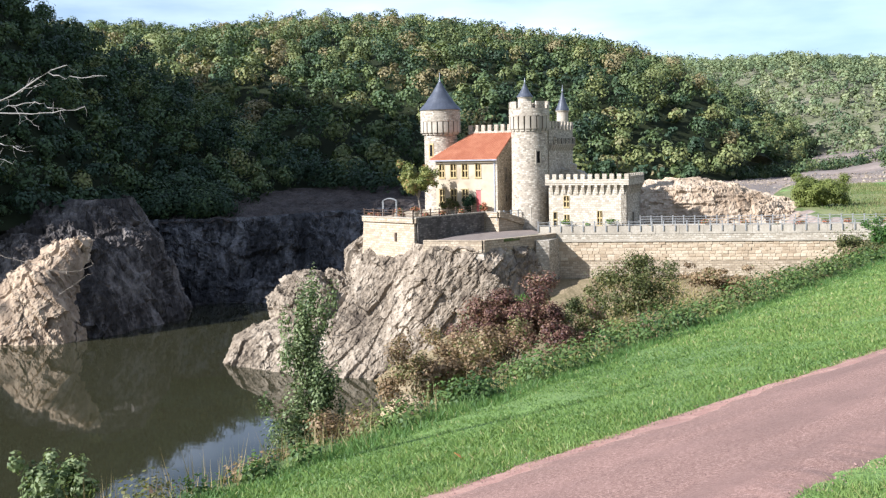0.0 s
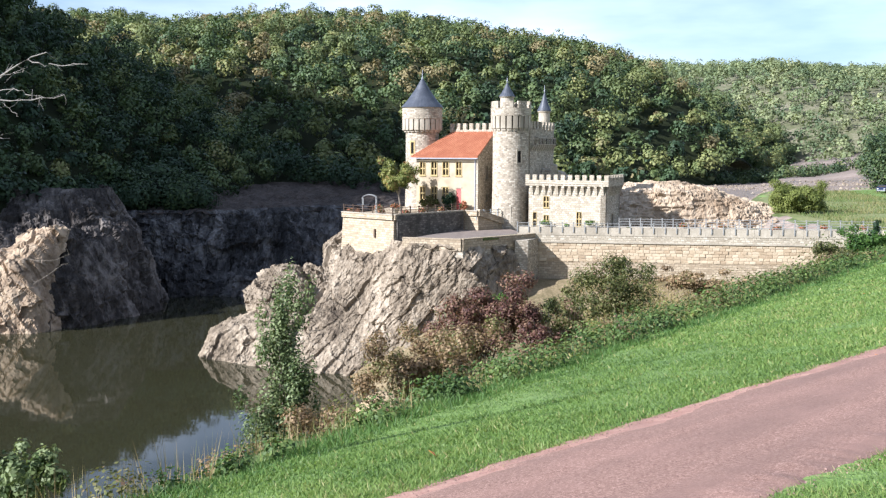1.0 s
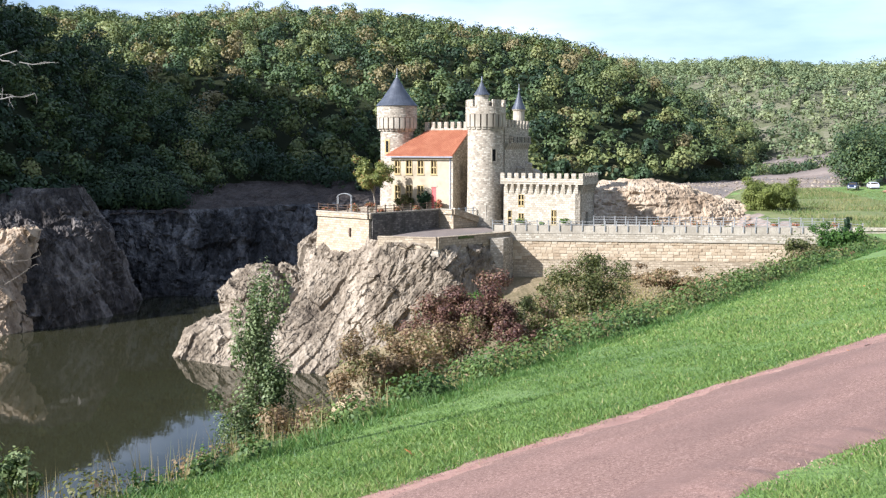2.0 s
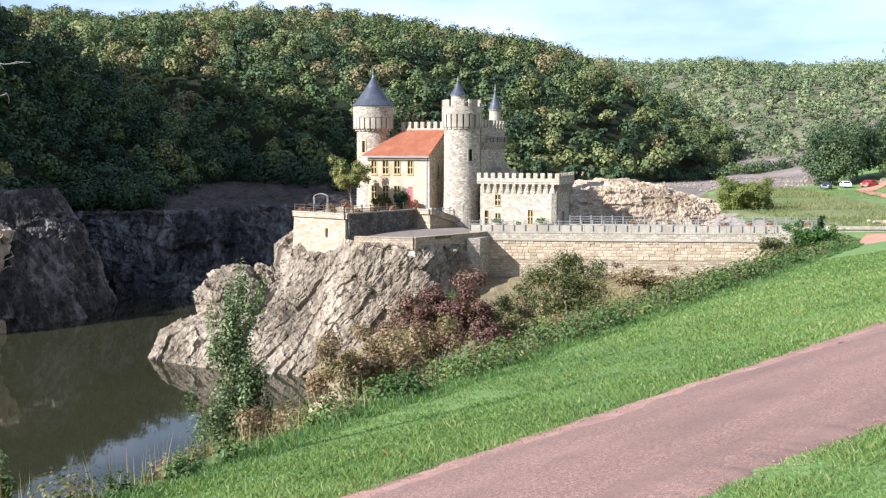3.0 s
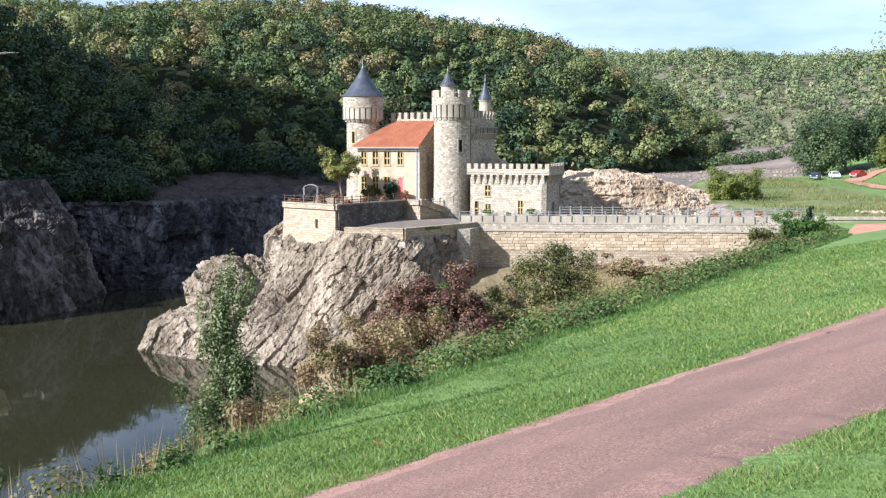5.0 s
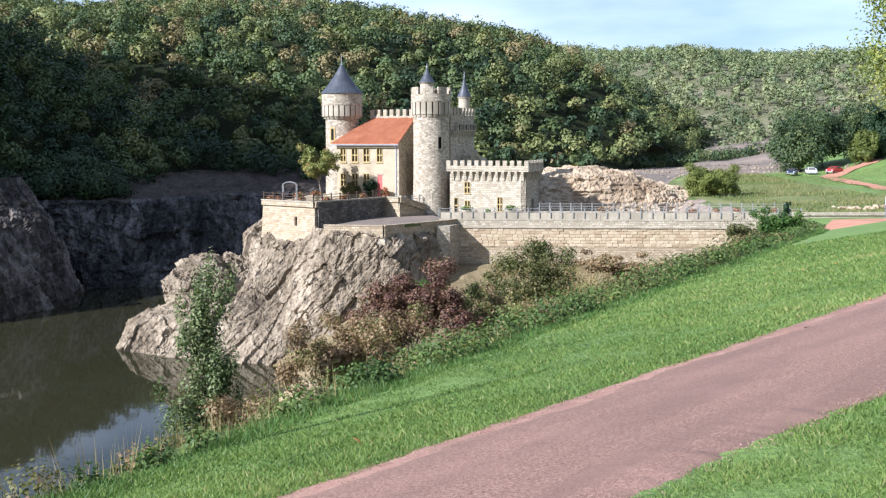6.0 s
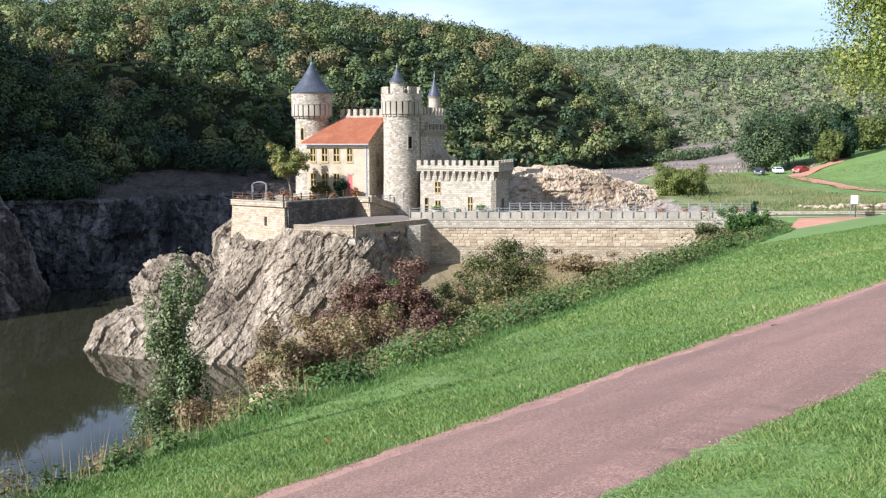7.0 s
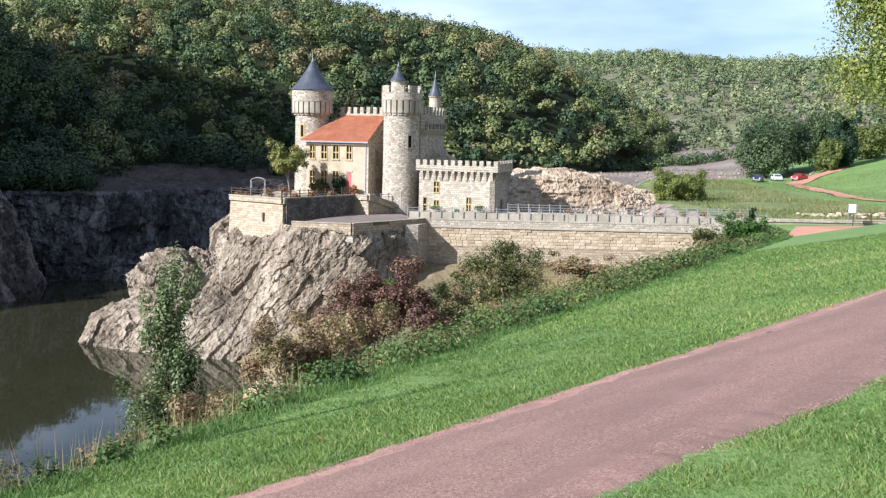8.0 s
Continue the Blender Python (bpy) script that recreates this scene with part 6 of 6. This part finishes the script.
for name, x, y, r, h, mat, tn, lab in TREES:
    g = land_at(x, y)
    shrub(name, lab, "tree", (x, y, g), (x, y, g + h * 0.8), (r, r, h * 0.85), 14000, 0.32, mat, 30, 0.28, (tn, 0.16), 0.5, 0.38, 8)
shrub("plane_tree", "tall yellow-green plane tree overhanging the lawn", "tree", on_land(29.5, 52), (27.8, 51, 29.6), (5.7, 5.5, 8.6), 75000, 0.12, "leaf_plane", 110, 0.4, (0.4, 0.25), 0.15, 0.24, 14)


def car(x, y, turn, paint, label):
    c = thing("car", label, "car", "parked cars")
    prof = [(-2.0, .35), (-2.05, .75), (-1.85, .95), (-1.2, 1.0), (-.75, 1.42), (.75, 1.46), (1.55, 1.05), (2.0, .95), (2.05, .4)]
    bm = bmesh.new()
    sides = []
    for w, inset in ((-.82, .0), (.82, .0)):
        sides.append([bm.verts.new((px, w * (0.86 if pz > 1.1 else 1.0), pz)) for px, pz in prof])
    bm.faces.new(sides[0])
    bm.faces.new(sides[1][::-1])
    for i in range(len(prof)):
        j = (i + 1) % len(prof)
        bm.faces.new((sides[0][i], sides[0][j], sides[1][j], sides[1][i]))
    bmesh.ops.bevel(bm, geom=bm.edges[:], offset=0.07, segments=2, affect="EDGES")
    body = part("body", bm, paint, c)
    for nm, x0, x1, z0, z1, y0 in (("windscreen", -1.16, -.80, 1.06, 1.37, .66), ("rear_window", .82, 1.42, 1.10, 1.38, .66)):
        bm = bmesh.new()
        off = -.035 if nm == "windscreen" else .05
        vs = [(x0 + off, -y0, z0 if off < 0 else z1), (x0 + off, y0, z0 if off < 0 else z1), (x1 + off, y0 * .9, z1 if off < 0 else z0), (x1 + off, -y0 * .9, z1 if off < 0 else z0)]
        a = [bm.verts.new(v) for v in vs]
        b = [bm.verts.new((v[0] + (.05 if off < 0 else -.05), v[1], v[2] - .03)) for v in vs]
        bm.faces.new(a)
        bm.faces.new(b[::-1])
        for i in range(4):
            bm.faces.new((a[i], b[i], b[(i + 1) % 4], a[(i + 1) % 4]))
        part(nm, bm, "glass_dark", c)
    for sy in (-1, 1):
        bm = bmesh.new()
        prism(bm, [(-.9, sy * .70), (.95, sy * .70), (.95, sy * .80), (-.9, sy * .80)], 1.05, 1.34, [(-.65, sy * .68), (.75, sy * .68), (.75, sy * .76), (-.65, sy * .76)])
        part("side_window", bm, "glass_dark", c)
        for wx in (-1.3, 1.3):
            bm = bmesh.new()
            lathe(bm, 0, 0, [(.2, -.1), (.31, -.1), (.33, -.05), (.33, .05), (.31, .1), (.2, .1)], 16)
            bm.transform(pose(wx, sy * .76, .33, 90))
            wheel = part("tyre", bm, "wood_dark", c)
            bm = bmesh.new()
            lathe(bm, 0, 0, [(.2, -.105), (.05, -.12), (.05, .12), (.2, .105)], 12)
            bm.transform(pose(wx, sy * .76, .33, 90))
            part("rim", bm, "lead", wheel)
        part("headlight", prism(bmesh.new(), [(-2.08, sy * .45), (-1.98, sy * .45), (-1.98, sy * .72), (-2.08, sy * .72)], .68, .84), "lamp_glass", c)
    part("bumper", prism(bmesh.new(), [(-2.12, -.7), (-1.95, -.75), (-1.95, .75), (-2.12, .7)], .36, .55), "lead", c)
    part("number_plate", prism(bmesh.new(), [(-2.135, -.26), (-2.11, -.26), (-2.11, .26), (-2.135, .26)], .42, .53), "rail_white", c)
    c.matrix_world = pose(x, y, land_at(x, y) + .02, 0, 0, turn)
    return c


car(72.9, 198.7, 62, "paint_blue", "dark blue hatchback parked on the grass")
car(77.0, 199.5, 80, "paint_white", "silver-white hatchback parked on the grass")
car(81.3, 198.6, 40, "paint_red", "bright red hatchback parked on the grass")


def ribbon(name, pts, width, mat, label):
    p = resample(pts, 60)
    d = np.gradient(p, axis=0)
    nn = np.stack([-d[:, 1], d[:, 0]], -1)
    nn /= np.linalg.norm(nn, axis=1, keepdims=True)
    w = np.linspace(-.5, .5, 7)
    g = p[:, None, :] + nn[:, None, :] * (w * width)[None, :, None]
    z = land(g[..., 0], g[..., 1]) + 0.5 * fbm(np.stack([g[..., 0], g[..., 1], land(g[..., 0], g[..., 1])], -1) * 0.1) + 0.12
    return tagged(sheet(name, np.concatenate([g, z[..., None]], -1), mat), label, "track", kind="structure")


ribbon("track", [(77, 191), (82, 197), (88, 204), (93, 209), (97, 215)], 3.4, "track_red", "red earth track climbing past the parked cars")
ribbon("track", [(77, 191), (73.5, 174), (71, 159), (69.5, 145), (74, 130)], 3.0, "track_red", "red earth track crossing the meadow slope")

low_wall = thing("low_wall", "low concrete wall with a pale coping at the causeway head", "wall")
part("wall_body", bar(bmesh.new(), (38.5, 103.5, 12.8), (72, 103.0, 12.8), 0.5, 1.35), "stone_cap", low_wall)
part("coping", bar(bmesh.new(), (38.3, 103.5, 14.15), (72.2, 103.0, 14.15), 0.75, 0.28), "stone_pale", low_wall)
railing("meadow_fence", (47.5, 101.6), (0.99, -0.12), 14, 1.8, 13.6, 15.1, 0.0, "dark wooden post and rail fence", "wood_dark", 3)

sign = thing("notice_board", "white notice board on two posts beside the fence", "sign")
for u in (0.05, 0.8):
    part("post", slab(bmesh.new(), (46.9, 101.6), (0.99, -0.12), u, u + .07, 13.4, 16.2, 0.03, 0.04), "rail", sign)
board = part("panel", slab(bmesh.new(), (46.9, 101.6), (0.99, -0.12), .08, 0.78, 15.35, 16.2, 0.07, -0.03), "board_white", sign)
for k in range(4):
    part("text_bar", slab(bmesh.new(), (46.9, 101.6), (0.99, -0.12), .15, 0.70 - .1 * (k % 2), 15.45 + k * .17, 15.50 + k * .17, 0.078, -0.068), "rail", board)


def boulder(x, y, z, r, mat, label, group):
    bm = bmesh.new()
    bmesh.ops.create_icosphere(bm, subdivisions=2, radius=1)
    sc = Vector((rng.uniform(.8, 1.3), rng.uniform(.8, 1.2), rng.uniform(.55, .85))) * r
    o = Vector(rng.uniform(0, 50, 3))
    for v in bm.verts:
        k = 1 + .35 * noise.noise(v.co * 1.3 + o) + .15 * noise.noise(v.co * 3 + o)
        v.co = Vector((v.co.x * sc.x * k + x, v.co.y * sc.y * k + y, v.co.z * sc.z * k + z))
    return tagged(part("boulder", bm, mat), label, "rock", group)


for k in range(46):
    x = 47 + 13 * rng.random()
    y = 113 + rng.normal() * 1.2
    boulder(x, y, land_at(x, y) + .2, rng.uniform(.18, .42), "rock_gold", "pale grey boulder in a heap on the meadow", "heaped boulders")
for k in range(9):
    x = 26 + 11 * rng.random()
    y = 132 + rng.normal() * 1.2
    boulder(x, y, land_at(x, y) + 0.25, rng.uniform(.3, .7), "rock_gold", "golden granite boulder fallen from the outcrop", "outcrop boulders")

# ruined wall stump beside the keep
ruin = thing("ruined_wall", "broken pale wall stump behind the gatehouse", "ruin")
for x, y, w, h in ((4.6, 123.5, .9, 20.2), (5.6, 123.2, .8, 20.8), (6.5, 122.9, .9, 19.9), (7.4, 122.6, .7, 19.4)):
    part("stone", prism(bmesh.new(), [(x, y), (x + w, y - .3), (x + w + .1, y + .5), (x + .1, y + .7)], 13.4, [h, h - .3, h - .1, h + .2]), "stone_pale", ruin)

# ---- the castle terrace: tree, pergola, pots, flowers ----
shrub("terrace_tree", "small rounded tree with yellowing leaves on the terrace", "tree", (-12.2, 118.3, 15.0), (-12.45, 118.3, 19.3), (2.55, 2.1, 2.25), 11000, 0.15, "leaf_terrace", 44, 0.12, (0.42, 0.25), 0.15, 0.27, 10)
shrub("climber", "climbing shrub against the house wall", "shrub", (-9.3, 121.4, 15.1), (-9.0, 121.3, 16.2), (1.3, .5, .85), 2200, 0.15, "leaf_olive", 14, 0.04, (0.6, 0.25), 0.3, 0.4, 5)
shrub("climber", "dark shrub against the house wall", "shrub", (-6.6, 120.4, 15.1), (-6.6, 120.3, 16.4), (.8, .5, 1.1), 1600, 0.15, "leaf_dark", 10, 0.04, (0.4, 0.25), 0.3, 0.4, 5)
shrub("flower_bush", "flowering bush with red blooms beside the door", "shrub", (-4.9, 119.5, 15.1), (-4.9, 119.5, 15.9), (.55, .45, .6), 900, 0.14, "leaf_flower", 8, 0.03, (0.6, 0.3), 0.3, 0.45, 4)
pergola = thing("pergola", "white iron rose arch on the terrace", "pergola")
for dx in (-.75, .75):
    for dy in (-.4, .4):
        part("post", tube(bmesh.new(), [(-15.0 + dx, 111.8 + dy, 15.0), (-15.0 + dx, 111.8 + dy, 17.0)], [.05, .05], 6), "rail_white", pergola)
for dy in (-.4, 0, .4):
    part("hoop", tube(bmesh.new(), [(-15.0 + .8 * math.cos(a), 111.8 + dy, 16.95 + .45 * math.sin(a)) for a in np.linspace(0, math.pi, 9)], [.045] * 9, 6), "rail_white", pergola)


def planter(x, y, z, r, label, mat="leaf_flower", tint=.6):
    p = thing("flower_pot", label, "planter", "flower pots")
    part("pot", lathe(bmesh.new(), x, y, [(r * .6, z), (r * .95, z + r * .9), (r * 1.05, z + r * 1.0), (r * 1.05, z + r * 1.15), (r * .85, z + r * 1.15)], 12), "stone_cap", p)
    ls = crown_lumps(x, y, z + r * 1.6, r * 1.3, r * 1.3, r * .8, 6, .4, .7)
    pts, pick, face = lump_points(260, ls, .2)
    tagged(leaves("flower_clump", pts, .12 * rng.uniform(.6, 1.3, 260), tint + .3 * rng.normal(size=260), mat, p, out=face * .4), kind="stuff")
    return p


for x, y in ((-17, 110.6), (-16, 109.8), (-13.2, 107.6), (-10.5, 107.8), (-9.0, 109.8), (-7.0, 112.5), (-14.2, 114), (-12.6, 116)):
    planter(x, y, 15.05, rng.uniform(.35, .55), "stone pot of faded red flowers on the terrace")
for k in range(13):
    u = 12 + k * 2.1 + rng.uniform(-.4, .4)
    planter(CA[0] + CD[0] * u + .9 * -CD[1], CA[1] + CD[1] * u + .9 * CD[0] * rng.choice([.9, 6.0]), 13.43, rng.uniform(.35, .5), "planter of withered red flowers on the causeway")
for u, w in ((2.2, .5), (7.5, .6), (4.8, .35)):
    planter(GA[0] + GD[0] * u - GD[1] * -.8, GA[1] + GD[1] * u - GD[0] * .8, 13.42, w, "stone pot of green plants at the gatehouse foot", "leaf_green", .5)

# tall grass on the meadow behind the causeway
n = 60000
xs, ys = 34 + 70 * rng.random(n), 108 + 98 * rng.random(n)
ok = (edge_x(ys) - xs < -1.5)
xs, ys = xs[ok], ys[ok]
tuft = fbm(np.stack([xs, ys, 0 * xs], -1) * 0.12)
mown = (xs > 62) & (xs - 62 > (ys - 150) * 0.12)
blades("meadow_grass", xs, ys, np.where(mown, .10, .38 + .25 * tuft) * rng.uniform(.6, 1.3, len(xs)), 0.10 + 0 * xs, np.where(mown, .45, .5 + .5 * tuft) + .25 * rng.normal(size=len(xs)), "meadow_blade", "unmown green and tan meadow grass", lean=0.35)

# scrub along the foot of the hills, where the bare shore ends
ls = []
for k in range(240):
    t = rng.random()
    x = 14 + t * 130
    y = 214 + 0.62 * (x - 14) + 40 * np.sin(t * 3) + rng.normal() * 4
    r = rng.uniform(1.0, 2.6)
    ls.append((x, y, land_at(x, y) + r * .7, r * 1.2, r * 1.2, r))
pts, pick, face = lump_points(26000, ls, .6)
tagged(leaves("scrub", pts, .45 * rng.uniform(.6, 1.3, 26000), .38 + .2 * rng.normal(size=len(ls))[pick] + .08 * rng.normal(size=26000), "forest", out=face), "dark scrub along the foot of the wooded hill", "scrub", kind="stuff")

# scrub and saplings crowding the cliff's brink below the wood
ls = []
for k in range(150):
    t = rng.random()
    x, y = np.interp(t, [0, .35, .7, 1], [-69, -62, -54, -48]), np.interp(t, [0, .35, .7, 1], [145, 155, 158.5, 161])
    up = rng.random() ** 1.4
    x, y = x - 6 * up + rng.normal() * .5, y + 13 * up
    r = rng.uniform(0.9, 2.4)
    ls.append((x, y, 13.0 + 4.2 * up + r * .7, r * 1.1, r * 1.1, r * 1.25))
pts, pick, face = lump_points(26000, ls, .5)
# the low leaf tint carries the slope's shade here too
tagged(leaves("scrub", pts, .36 * rng.uniform(.6, 1.3, 26000), .12 + .16 * rng.normal(size=len(ls))[pick] + .06 * rng.normal(size=26000), "forest", out=face, soft=face), "scrub and saplings along the cliff's brink, tinted dark for shade", "scrub", kind="stuff")

# broken stones strewn over the bared lakebed
n = 6000
sx, sy = rng.uniform(14, 92, n), rng.uniform(150, 262, n)
ok = (sy > 206) | (sx < 32)
sx, sy = sx[ok], sy[ok]
n = len(sx)
sr = 0.1 * rng.pareto(2.2, n).clip(0, 4) + 0.1
base = np.stack([sx, sy, land(sx, sy) + 0.5 * fbm(np.stack([sx, sy, land(sx, sy)], -1) * 0.1) + sr * 0.2], -1)
sv = np.array([(1, 0, 0), (.3, .9, -.1), (-.8, .6, 0), (-.9, -.5, .1), (.2, -1, 0), (.3, .2, .8), (-.4, -.2, .65)])
sf = np.array([(0, 1, 5), (1, 2, 5), (2, 6, 5), (2, 3, 6), (3, 4, 6), (4, 5, 6), (4, 0, 5)])
turn = rng.uniform(0, 6.28, n)
ct, st_ = np.cos(turn)[:, None], np.sin(turn)[:, None]
v = np.stack([sv[:, 0] * ct - sv[:, 1] * st_, sv[:, 0] * st_ + sv[:, 1] * ct, sv[:, 2] + 0 * ct], -1) * (sr[:, None, None] * rng.uniform(.7, 1.3, (n, 7, 1))) + base[:, None]
me = bpy.data.meshes.new("scree")
me.from_pydata(v.reshape(-1, 3).tolist(), [], (sf[None] + 7 * np.arange(n)[:, None, None]).reshape(-1, 3).tolist())
me.materials.append(M["rock"])
tagged(new("scree", me), "pale broken stones strewn over the bared lakebed", "stones", kind="stuff")
